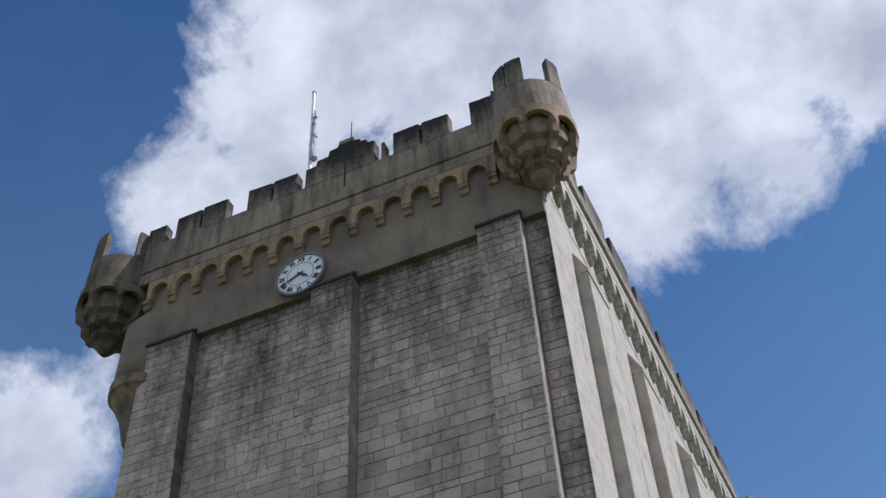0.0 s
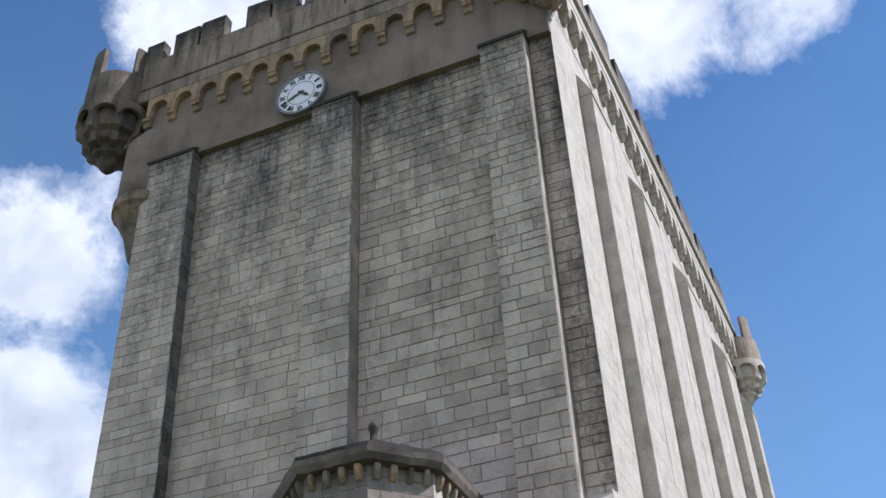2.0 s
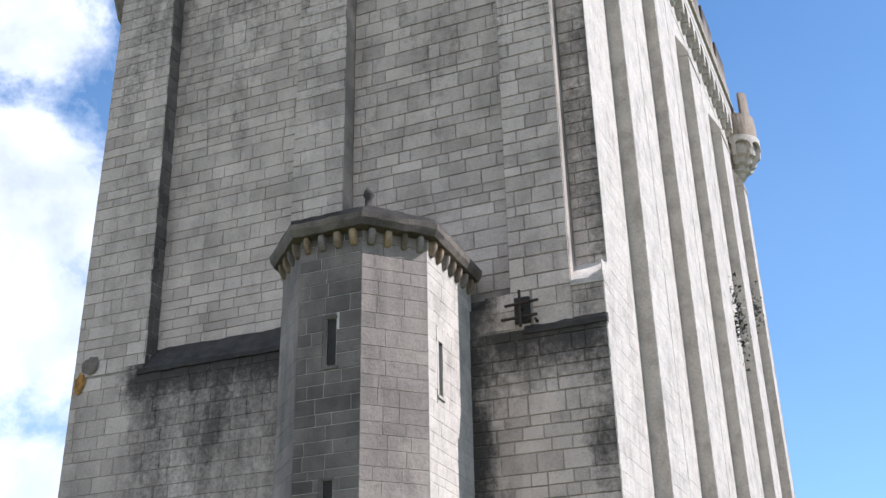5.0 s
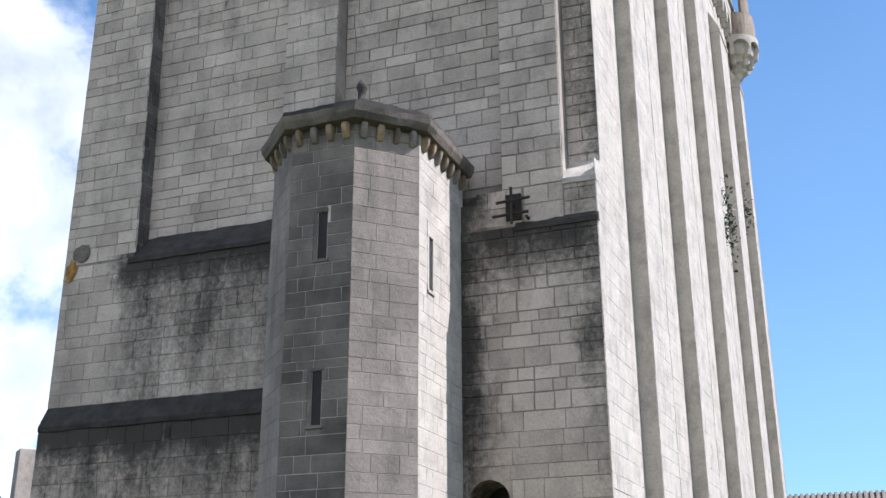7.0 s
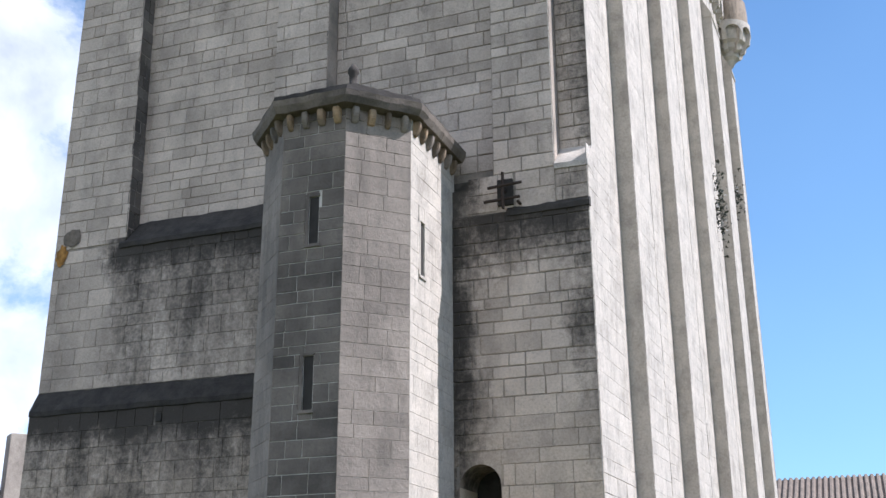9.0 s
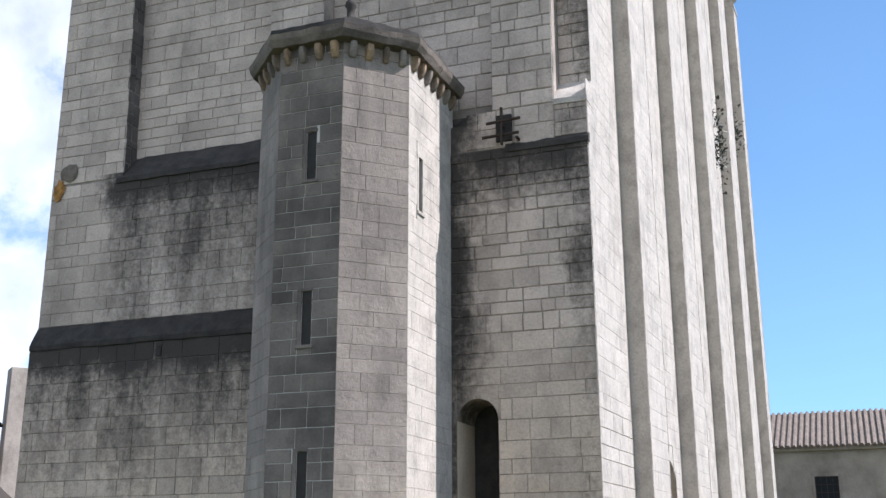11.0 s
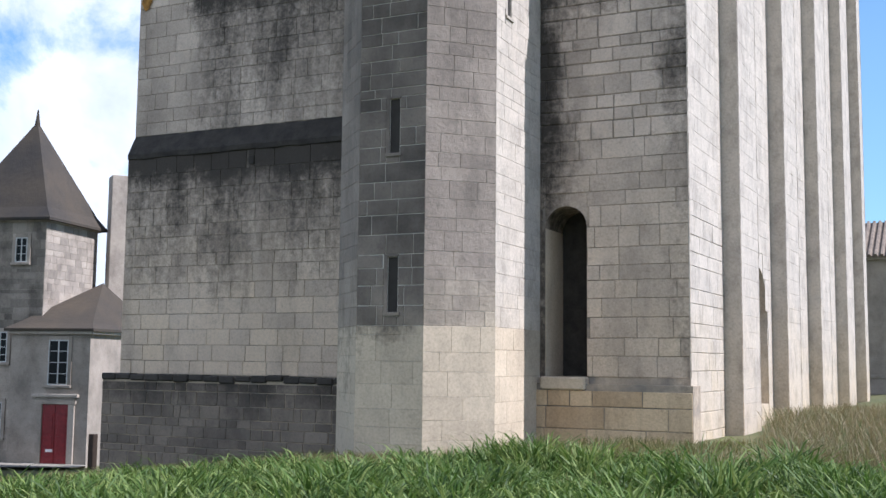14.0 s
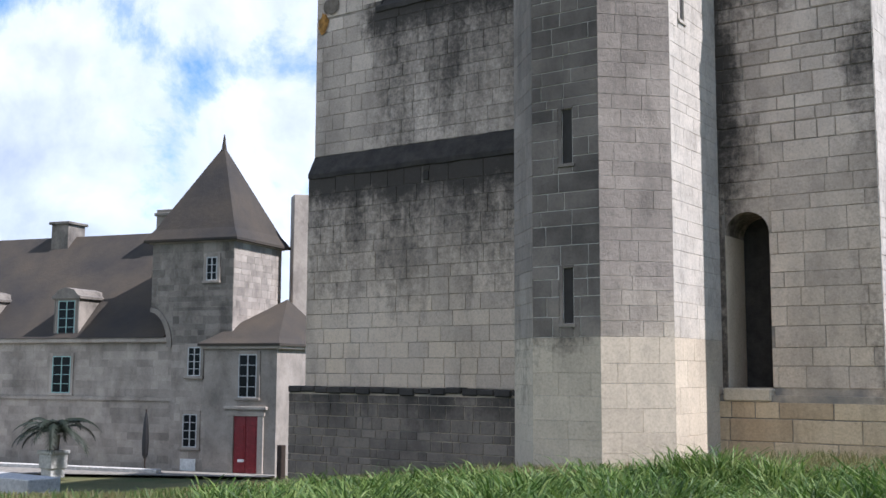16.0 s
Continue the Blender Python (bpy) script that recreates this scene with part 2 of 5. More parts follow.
PALM_GREEN = plain_material("palm_leaf", (0.013, 0.02, 0.009), 0.6)
KERB = plain_material("pale_kerb", (0.5, 0.485, 0.455), 0.8)
PALE_ROCK = plain_material("pale_rock", (0.55, 0.50, 0.42), 0.9, 0, 5.0, 0.25, 0.02)
WHITE_PAPER = plain_material("white_notice", (0.74, 0.75, 0.74), 0.6)


def glass_material():
    m, t, bsdf = material("dark_window_glass", 0.08)
    bsdf.inputs["Base Color"].default_value = (0.018, 0.02, 0.022, 1)
    bsdf.inputs["Specular IOR Level"].default_value = 0.06
    return m


GLASS = glass_material()


# ---- mesh helpers ----
def box(bm, x0, x1, y0, y1, z0, z1, bevel=0.0):
    vs = [bm.verts.new((x, y, z)) for x in (x0, x1) for y in (y0, y1) for z in (z0, z1)]
    fs = [bm.faces.new([vs[i] for i in q]) for q in ((0, 1, 3, 2), (4, 6, 7, 5), (0, 4, 5, 1), (2, 3, 7, 6), (0, 2, 6, 4), (1, 5, 7, 3))]
    if bevel:
        es = {e for f in fs for e in f.edges}
        bmesh.ops.bevel(bm, geom=list(es), offset=bevel, segments=1, affect="EDGES")
    return fs


def prism(bm, pts, y0, y1, axis="y"):
    """Extrudes an outline of (a, z) along an axis."""
    def put(a, z, w):
        return (a, w, z) if axis == "y" else (w, a, z)
    f = [bm.verts.new(put(a, z, y0)) for a, z in pts]
    b = [bm.verts.new(put(a, z, y1)) for a, z in pts]
    bm.faces.new(f)
    bm.faces.new(b[::-1])
    for i in range(len(pts)):
        j = (i + 1) % len(pts)
        bm.faces.new((f[j], f[i], b[i], b[j]))


def lathe(bm, profile, cx, cy, n=24, a0=0.0, a1=360.0, cap=True):
    """Turns (radius, z) round an upright axis."""
    full = abs(a1 - a0 - 360) < 1e-6
    steps = n if full else n + 1
    rings = []
    for r, z in profile:
        rings.append([bm.verts.new((cx + r * math.cos(radians(a0 + (a1 - a0) * i / n)), cy + r * math.sin(radians(a0 + (a1 - a0) * i / n)), z)) for i in range(steps)])
    for p, q in zip(rings, rings[1:]):
        for i in range(n):
            j = (i + 1) % steps
            bm.faces.new((p[i], p[j], q[j], q[i]))
    if cap:
        for ring in (rings[0][::-1], rings[-1]):
            if len({tuple(round(c, 4) for c in v.co) for v in ring}) > 2:
                bm.faces.new(ring)


def rod(bm, a, b, r0, r1=None, n=8):
    a, b = Vector(a), Vector(b)
    r1 = r0 if r1 is None else r1
    q = (b - a).to_track_quat("Z", "Y").to_matrix()
    rings = [[bm.verts.new(p + q @ Vector((r * math.cos(2 * math.pi * i / n), r * math.sin(2 * math.pi * i / n), 0))) for i in range(n)] for p, r in ((a, r0), (b, r1))]
    for i in range(n):
        j = (i + 1) % n
        bm.faces.new((rings[0][i], rings[0][j], rings[1][j], rings[1][i]))
    bm.faces.new(rings[0][::-1])
    bm.faces.new(rings[1])


def part(name, bm, mat, parent=None, label="", smooth=False):
    bmesh.ops.recalc_face_normals(bm, faces=bm.faces)
    me = bpy.data.meshes.new(name)
    bm.to_mesh(me)
    bm.free()
    if smooth:
        for p in me.polygons:
            p.use_smooth = True
    me.materials.append(mat)
    ob = new(name, me)
    if parent is not None:
        ob.parent = parent
    if label:
        ob["label"] = label
    return ob


def boxes(name, mat, parent, *specs, bevel=0.0, label=""):
    bm = bmesh.new()
    for s in specs:
        box(bm, *s, bevel=bevel)
    return part(name, bm, mat, parent, label)


# ---- stone courses ----
def courses(u0, u1, z0, z1, rng, row=(0.3, 0.42), width=(0.42, 0.95), holes=(), gap=0.012):
    """Random ashlar blocks (u, z, width, height) in level courses, left open round the holes (u0, u1, z0, z1)."""
    out, z = [], z0
    while z < z1 - 0.08:
        h = min(rng.uniform(row[0] * 0.8, row[1] * 1.08), z1 - z)
        if z1 - z - h < 0.14:
            h = z1 - z
        u = u0
        first = True
        while u < u1 - 0.02:
            w = rng.uniform(width[0] * 0.75, width[1] * 1.1) * (rng.uniform(0.4, 0.9) if first else 1)
            first = False
            if u1 - u - w < 0.2:
                w = u1 - u
            pieces = [(u, u + w)]
            for a, b, c, d in holes:
                if z + h > c + 0.02 and z < d - 0.02:
                    nxt = []
                    for p, q in pieces:
                        if q <= a or p >= b:
                            nxt.append((p, q))
                        else:
                            if a - p > 0.08:
                                nxt.append((p, a))
                            if q - b > 0.08:
                                nxt.append((b, q))
                    pieces = nxt
            for a, c2, c, d in holes:
                p, q = max(u, a), min(u + w, c2)
                if len(holes) > 1 and any(o[0] < (p + q) / 2 < o[1] and (abs(o[2] - d) < 0.3 or abs(o[3] - c) < 0.3) for o in holes):
                    continue
                if q - p > 0.05 and z < c and z + h > c + 0.02 and c - z > 0.05:
                    out.append((p + gap / 2, z + gap / 2, q - p - gap, c - z - gap))
                if q - p > 0.05 and z < d - 0.02 and z + h > d + 0.05:
                    out.append((p + gap / 2, d + gap / 2, q - p - gap, z + h - d - gap))
            out += [(p + gap / 2, z + gap / 2, q - p - gap, h - gap) for p, q in pieces if q - p > 0.06]
            u += w
        z += h
    return out


def block_faces(verts, faces, m, u, z, w, h, proud, cut, rng):
    """One rough block on a wall whose own frame is m: u along it, -y out of it."""
    j = [rng.uniform(-cut, cut) for _ in range(8)]
    pr = [proud * rng.uniform(0.6, 1.4) for _ in range(4)]
    base = len(verts)
    c = min(cut, w * 0.3, h * 0.3)
    gap_jitter = cut * 0.9
    e = [rng.uniform(0, gap_jitter) for _ in range(8)]
    outer = ((u + e[0], z + e[1]), (u + w - e[2], z + e[3]), (u + w - e[4], z + h - e[5]), (u + e[6], z + h - e[7]))
    inner = ((u + c + abs(j[0]), z + c + abs(j[1])), (u + w - c - abs(j[2]), z + c + abs(j[3])), (u + w - c - abs(j[4]), z + h - c - abs(j[5])), (u + c + abs(j[6]), z + h - c - abs(j[7])))
    for a, b in outer:
        verts.append(m @ Vector((a, 0.034, b)))
    for (a, b), p in zip(outer, pr):
        verts.append(m @ Vector((a, 0.02 - p * 0.35, b)))
    for (a, b), p in zip(inner, pr):
        verts.append(m @ Vector((a, 0.02 - p, b)))
    for k in (0, 4):
        for i in range(4):
            n = (i + 1) % 4
            faces.append((base + k + i, base + k + n, base + k + 4 + n, base + k + 4 + i))
    faces.append((base + 8, base + 9, base + 10, base + 11))


def stone_sheet(name, blocks, m, mat, parent, rng, proud=0.009, cut=0.007, label=""):
    verts, faces = [], []
    for b in blocks:
        block_faces(verts, faces, m, *b, proud, cut, rng)
    me = bpy.data.meshes.new(name)
    me.from_pydata(verts, [], faces)
    me.update()
    me.materials.append(mat)
    ob = new(name, me)
    ob.parent = parent
    return tagged(ob, label, kind="stuff")


SHARED = {}


def stone_parts(blocks, m, mat, parent, rng, proud=0.014, cut=0.01):
    """Blocks as objects of their own; blocks of about the same size share a mesh."""
    for u, z, w, h in blocks:
        key = (mat.name, round(w / 0.08), round(h / 0.05), proud, rng.randrange(2))
        if key not in SHARED:
            verts, faces = [], []
            block_faces(verts, faces, Matrix(), 0, 0, w, h, proud, cut, rng)
            me = bpy.data.meshes.new("stone_block")
            me.from_pydata(verts, [], faces)
            me.update()
            me.materials.append(mat)
            SHARED[key] = (me, w, h)
        me, w0, h0 = SHARED[key]
        ob = new("stone_block", me)
        ob.parent = parent
        ob.matrix_local = m @ Matrix.Translation((u, 0, z)) @ Matrix.Diagonal((w / w0, 1, h / h0, 1))


def thing(name, label, category, group="", at=(0, 0, 0)):
    ob = new(name)
    ob.location = at
    ob.empty_display_size = 0.3
    return tagged(ob, label, category, group)


# ---- ground ----
def smooth(a, b, v):
    k = max(0.0, min(1.0, (v - a) / (b - a)))
    return k * k * (3 - 2 * k)


def ground_z(x, y):
    return 0.72 - 3.97 * smooth(-5, -41, x) * smooth(2, 16, y) + 0.85 * smooth(-6, 4, x) * smooth(12, 26, y) + 0.05 * noise.noise((x * 0.3, y * 0.3, 0.0))


def make_ground():
    m, t, bsdf = material("meadow_soil", 0.95)
    world = t.nodes.new("ShaderNodeNewGeometry").outputs["Position"]
    col = ramp(t, noise_of(t, world, 0.35, 8.0, 0.65), [(0.35, (0.05, 0.075, 0.02)), (0.5, (0.09, 0.095, 0.035)), (0.68, (0.13, 0.125, 0.05))])
    t.links.new(col, bsdf.inputs["Base Color"])
    bump_to(t, bsdf, noise_of(t, world, 9.0, 6.0), 0.8, 0.08)
    ticks = [-900, -400, -200, -120, -90] + [-70 + 1.5 * i for i in range(74)] + [45, 60, 90, 150, 300, 900]
    bm = bmesh.new()
    grid = [[bm.verts.new((x, y, ground_z(x, y))) for y in ticks] for x in ticks]
    for a, b in zip(grid, grid[1:]):
        for i in range(len(ticks) - 1):
            bm.faces.new((a[i], b[i], b[i + 1], a[i + 1]))
    tagged(part("ground", bm, m, smooth=True), "rough grassy ground sloping down to the courtyard", "ground", kind="structure")


make_ground()

# ---- the keep ----
XL, XR, YF, DEPTH = -18.75, -4.77, 21.0, 26.0
PANEL, LOW_LEFT = 21.5, 20.78
SIDE = pose(XR, YF, 0, 0, 0, 88.17)
keep = thing("castle_keep", "tall weathered limestone keep with flat buttresses and battlements", "tower")
rng = random.Random(4)
FRONT = pose(0, YF, 0)


def front_at(y):
    return pose(0, y, 0)


def build_core():
    bm = bmesh.new()
    c = [(XL + 0.05, 22.9), (XR - 1.2, 22.9), (XR - 1.2 + 0.032 * DEPTH, YF + DEPTH), (XL + 0.05, YF + DEPTH)]
    low = [bm.verts.new((x, y, -2.2)) for x, y in c]
    top = [bm.verts.new((x, y, 31.0)) for x, y in c]
    bm.faces.new(low[::-1]), bm.faces.new(top)
    for i in range(4):
        j = (i + 1) % 4
        bm.faces.new((low[i], low[j], top[j], top[i]))
    part("core", bm, MORTAR, keep)


ARCH = (-7.76, -6.87, 2.0, 5.03)  # the round-headed opening: jambs, sill, springing


def arch_outline(x0, x1, spring, n=12):
    r, c = (x1 - x0) / 2, (x0 + x1) / 2
    return [(c + r * math.cos(math.pi * i / n), spring + r * math.sin(math.pi * i / n)) for i in range(n + 1)]


def build_front():
    # thick wall behind the facing, in zones that step back as they rise
    xm = -9.97
    boxes("lower_wall", MORTAR, keep, (XL, xm, LOW_LEFT + 0.03, 22.95, -2.2, 7.35))
    a0, a1, s0, s1 = ARCH
    boxes("lower_wall", MORTAR, keep, (xm + 0.003, a0, YF + 0.03, 22.95, -2.2, 7.8), (a1, XR - 0.03, YF + 0.03, 22.95, -2.2, 7.8), (a0, a1, YF + 0.03, 22.95, -2.2, s0))
    bm = bmesh.new()
    pts = arch_outline(a0, a1, s1)
    prism(bm, [(a1, 7.8)] + pts + [(a0, 7.8)], YF + 0.03, 22.4)
    part("arch_head", bm, S_FRONT, keep, "wedge stones round the arched opening")
    # near-black plate stands in for the unlit depth of the opening
    boxes("window_reveal", S_DARK, keep, (a0 - 0.02, a1 + 0.02, 22.1, 22.3, s0, s1 + 0.6), label="dark back plate, coloured as the unlit arched opening")
    boxes("window_jamb", S_CLEAN, keep, (a0 - 0.02, a0 + 0.012, YF + 0.035, 22.08, s0, s1), label="pale jamb of the arched opening")
    boxes("window_sill", S_CLEAN, keep, (a0 - 0.02, a1 + 0.03, 20.76, 21.5, 1.74, 2.0), bevel=0.03)
    boxes("middle_wall", MORTAR, keep, (XL, XR - 0.03, YF + 0.03, 22.95, 7.8, 10.9), (XL, -6.95, YF + 0.03, 22.95, 10.9, 11.5))
    boxes("panel_wall", MORTAR, keep, (XL, XR - 0.03, PANEL + 0.03, 22.95, 10.9, 27.0))
    # sloped ledges
    for x0, x1, (ya, za), (yb, zb) in ((XL, -11.0, (LOW_LEFT - 0.02, 7.32), (YF + 0.02, 7.82)), (-16.75, -12.55, (YF - 0.03, 11.46), (PANEL + 0.02, 12.17)),
                                       (-11.1, -8.1, (YF - 0.03, 11.46), (PANEL + 0.02, 12.17)), (-5.5, XR, (YF - 0.02, 11.8), (PANEL + 0.02, 12.36)), (-6.6, XR, (YF - 0.03, 10.86), (YF + 0.02, 10.95))):
        bm = bmesh.new()
        prism(bm, [(ya, za - 0.12), (ya, za), (yb, zb), (yb + 0.1, zb), (yb + 0.1, za - 0.12)], x0, x1, "x")
        bmesh.ops.subdivide_edges(bm, edges=[e for e in bm.edges if abs(e.verts[0].co.x - e.verts[1].co.x) > 0.3], cuts=int((x1 - x0) * 4))
        bmesh.ops.subdivide_edges(bm, edges=[e for e in bm.edges if abs(e.verts[0].co.x - e.verts[1].co.x) < 0.01 and e.calc_length() > 0.25], cuts=2)
        for v in bm.verts:
            k = v.co * 2.3
            v.co += Vector((0, noise.noise(k) * 0.03, noise.noise(k + Vector((9, 0, 0))) * 0.025))
        if x0 == -5.5:
            part("ledge", bm, S_SIDE, keep, "pale broken ledge at the corner")
        else:
            part("ledge", bm, S_DARK, keep, "sloped ledge black with lichen")
    # pilasters with sloped caps
    for x0, x1, z0, z1 in ((XL, -16.98, 11.5, 27.1), (-12.55, -11.1, 11.5, 27.1), (-6.9, -5.5, 10.9, 27.2)):
        bm = bmesh.new()
        foot = 0.4 if x0 == XL else 0.0
        prism(bm, [(x0, z0), (x1 + foot, z0), (x1, z1 - 0.25), (x0, z1 - 0.25)], YF + 0.03, PANEL + 0.05)
        part("pilaster", bm, MORTAR, keep)
        bm = bmesh.new()
        prism(bm, [(YF - 0.04, z1 - 0.32), (YF - 0.04, z1 - 0.2), (PANEL + 0.02, z1 + 0.28), (PANEL + 0.02, z1 - 0.32)], x0 - 0.03, x1 + 0.03, "x")
        part("pilaster_cap", bm, S_DARK, keep, "sloped cap black with lichen")
    boxes("pilaster", MORTAR, keep, (-5.5, XR - 0.03, YF + 0.03, PANEL + 0.05, 10.9, 11.75))
    bm = bmesh.new()
    box(bm, XL - 0.55, XR, 21.3, 22.95, 26.95, 31.0)
    bmesh.ops.subdivide_edges(bm, edges=bm.edges, cuts=6, use_grid_fill=True)
    part("upper_wall", bm, S_UPPER, keep, "smooth rendered wall below the battlements")
    # plinth
    boxes("plinth_core", MORTAR, keep, (XL - 0.28, xm, 20.53, 21.5, -2.2, 1.88), (-8.2, XR + 0.06, 20.83, 21.5, -2.2, 1.86))
    n = 20
    for i in range(n):
        bm = bmesh.new()
        x = XL - 0.3 + (xm - XL) * i / n
        z = 1.86 + 0.05 * noise.noise((x * 1.3, 0, 0))
        box(bm, x + 0.01, x + (xm - XL) / n, 20.47 + 0.04 * noise.noise((x * 2, 1, 0)), 20.82, z - 0.11 - 0.06 * noise.noise((x * 3, 5, 0)), z + 0.04 + 0.03 * noise.noise((x * 4, 9, 0)), 0.03)
        part("coping_stone", bm, S_DARK, keep)


def build_side():
    m = SIDE

    def put(ob):
        ob.matrix_local = m
        return ob
    put(boxes("side_wall", S_SIDE, keep, (0.07, 5.4, 0.03, 1.6, -2.2, 11.75), (0.58, 5.4, 0.03, 1.6, 11.75, 31.0), (7.6, DEPTH, 0.03, 1.6, -2.2, 31.0), (5.4, 7.6, 0.03, 1.6, -2.2, 1.3), (5.4, 7.6, 0.7, 1.6, 1.3, 6.0)))
    bm = bmesh.new()
    prism(bm, [(7.6, 31.0)] + arch_outline(5.4, 7.6, 3.6) + [(5.4, 31.0)], 0.03, 0.9)
    put(part("arch_head", bm, S_SIDE, keep, "round arched recess between two buttresses"))
    for v0, v1 in BUTTRESS:
        bm = bmesh.new()
        box(bm, v0, v1, -0.35, 0.04, -2.2, 26.5)
        put(part("buttress", bm, S_SIDE, keep))
        bm = bmesh.new()
        prism(bm, [(-0.4, 26.4), (-0.4, 26.52), (0.02, 27.45), (0.02, 26.4)], v0 - 0.02, v1 + 0.02, "x")
        put(part("buttress_cap", bm, S_SIDE, keep))


BUTTRESS = [(2.8, 4.7), (8.2, 10.2), (13.9, 16.0), (20.0, 22.0), (25.2, 26.3)]


LIFT = 0.22  # height of the arcade and parapet over their nominal level


def arch_bay(bm, x0, w, y0, y1, z1=29.95 + LIFT):
    """One bay of the arcade under the parapet: a round arch on two stepped corbels."""
    r = w * 0.33
    c = x0 + w / 2
    pts = [(c + r * math.cos(math.pi * i / 8), 29.38 + LIFT + r * math.sin(math.pi * i / 8)) for i in range(9)]
    s = 29.1 + LIFT
    prism(bm, [(x0 + w, z1), (x0 + w, s), (c + r, s)] + pts + [(c - r, s), (x0, s), (x0, z1)], y0, y1)


def corbel(bm, x, hw, y0, y1):
    """A stepped corbel that reaches out from the wall y1 to the parapet y0."""
    prism(bm, [(y1, 28.68 + LIFT), (y1 - (y1 - y0) * 0.45, 28.72 + LIFT), (y1 - (y1 - y0) * 0.6, 28.9 + LIFT), (y0 + 0.02, 28.94 + LIFT), (y0 + 0.02, 29.1 + LIFT), (y1, 29.1 + LIFT)], x - hw, x + hw, "x")


def merlon(name, parent, m, x0, x1, y0, y1, z0, z1, slit=True):
    """A block of the battlement with an arrow slit through it and a worn sloping top."""
    bm = bmesh.new()
    c = (x0 + x1) / 2
    j = [rng.uniform(-0.05, 0.05) for _ in range(4)]
    if slit:
        for a, b, q0, q1 in ((x0, c - 0.05, z1 + j[0], z1 + j[1]), (c + 0.05, x1, z1 + j[2], z1 + j[3])):
            prism(bm, [(a, z0), (b, z0), (b, q1), (a, q0)], y0, y1)
        box(bm, c - 0.05, c + 0.05, y0 + 0.01, y1 - 0.01, z1 - 0.35, z1 - 0.06)
    else:
        prism(bm, [(x0, z0), (x1, z0), (x1, z1 + j[0]), (x0, z1 + j[1])], y0, y1)
    bmesh.ops.bevel(bm, geom=bm.edges[:], offset=0.025, segments=1, affect="EDGES")
    ob = part(name, bm, S_MERLON, parent)
    ob.matrix_local = m
    return ob


def build_battlements():
    y0, y1 = 21.08, 21.3
    n = 14
    w = (XR - XL) / n
    for i in range(n):
        bm = bmesh.new()
        arch_bay(bm, XL + (i - 0.45) * w, w - 0.004, y0, y1 + 0.02)
        part("corbel_arch", bm, S_OCHRE, keep)
        bm = bmesh.new()
        corbel(bm, XL + (i - 0.45) * w, 0.15, y0, y1 + 0.02)
        part("corbel", bm, S_OCHRE, keep)
    boxes("string_course", S_MERLON, keep, (XL - 1.3, XR + 0.1, y0 - 0.01, PANEL + 0.1, 29.95 + LIFT, 30.5 + LIFT), (XL - 1.3, XR + 0.1, y0 - 0.06, PANEL, 30.5 + LIFT, 30.6 + LIFT), bevel=0.03, label="ochre moulding under the parapet")
    boxes("parapet", S_MERLON, keep, (XL - 1.3, XR + 0.1, y0, y0 + 0.42, 30.6 + LIFT, 31.95 + LIFT))
    I = Matrix()
    for a, b, top in ((-19.6, -18.85, 32.95), (-18.39, -16.25, 33.05), (-15.37, -13.34, 33.02), (-10.0, -9.86, 32.9), (-9.54, -7.43, 33.12), (-6.62, -5.75, 33.2)):
        merlon("merlon", keep, I, a - 0.1, b - 0.1, y0, y0 + 0.42, 31.9 + LIFT, top + LIFT, b - a > 1.5)
    bm = bmesh.new()
    steps = ((-13.1, 32.95), (-12.66, 33.24), (-12.18, 33.56), (-11.8, 33.9), (-11.2, 33.62), (-10.95, 33.42), (-10.68, 33.2), (-10.37, 31.9))
    outline = [(-10.37, 31.9 + LIFT)]
    for (x, z), (x_next, _) in reversed(list(zip(steps, steps[1:]))):
        outline += [(x_next, z + LIFT), (x, z + LIFT)]
    prism(bm, [(-13.1, 31.9 + LIFT)] + outline[:-1] + [(-13.1, 32.95 + LIFT)], y0, y0 + 0.42)
    bmesh.ops.bevel(bm, geom=bm.edges[:], offset=0.02, segments=1, affect="EDGES")
    part("stepped_merlon", bm, S_MERLON, keep, "stepped gable in the middle of the battlements")
    # no cut here: a dark strip stands in for the slit's shade
    boxes("dark_slit_strip", UNLIT_BLACK, keep, (-11.54, -11.47, y0 - 0.006, y0 + 0.02, 31.4, 33.1))
    # along the sunlit flank
    ys0, ys1 = -0.3, 0.06
    n = 26
    w = DEPTH / n
    for i in range(n):
        bm = bmesh.new()
        arch_bay(bm, i * w, w - 0.004, ys0, ys1)
        part("corbel_arch", bm, S_SIDE, keep).matrix_local = SIDE
        bm = bmesh.new()
        corbel(bm, i * w, 0.13, ys0, ys1)
        part("corbel", bm, S_SIDE, keep).matrix_local = SIDE
    for ob in (boxes("string_course", S_SIDE, keep, (0, DEPTH, ys0 - 0.02, 0.3, 29.95 + LIFT, 30.5 + LIFT), (0, DEPTH, ys0 - 0.14, 0.1, 30.5 + LIFT, 30.64 + LIFT), bevel=0.02),
               boxes("parapet", S_MERLON, keep, (0, DEPTH, ys0, ys0 + 0.42, 30.64 + LIFT, 31.95 + LIFT))):
        ob.matrix_local = SIDE
    for k in range(8):
        s = 2.2 + k * 3.02
        merlon("merlon", keep, SIDE, s, s + 2.15, ys0, ys0 + 0.42, 31.9 + LIFT, 33.1 + LIFT, False)


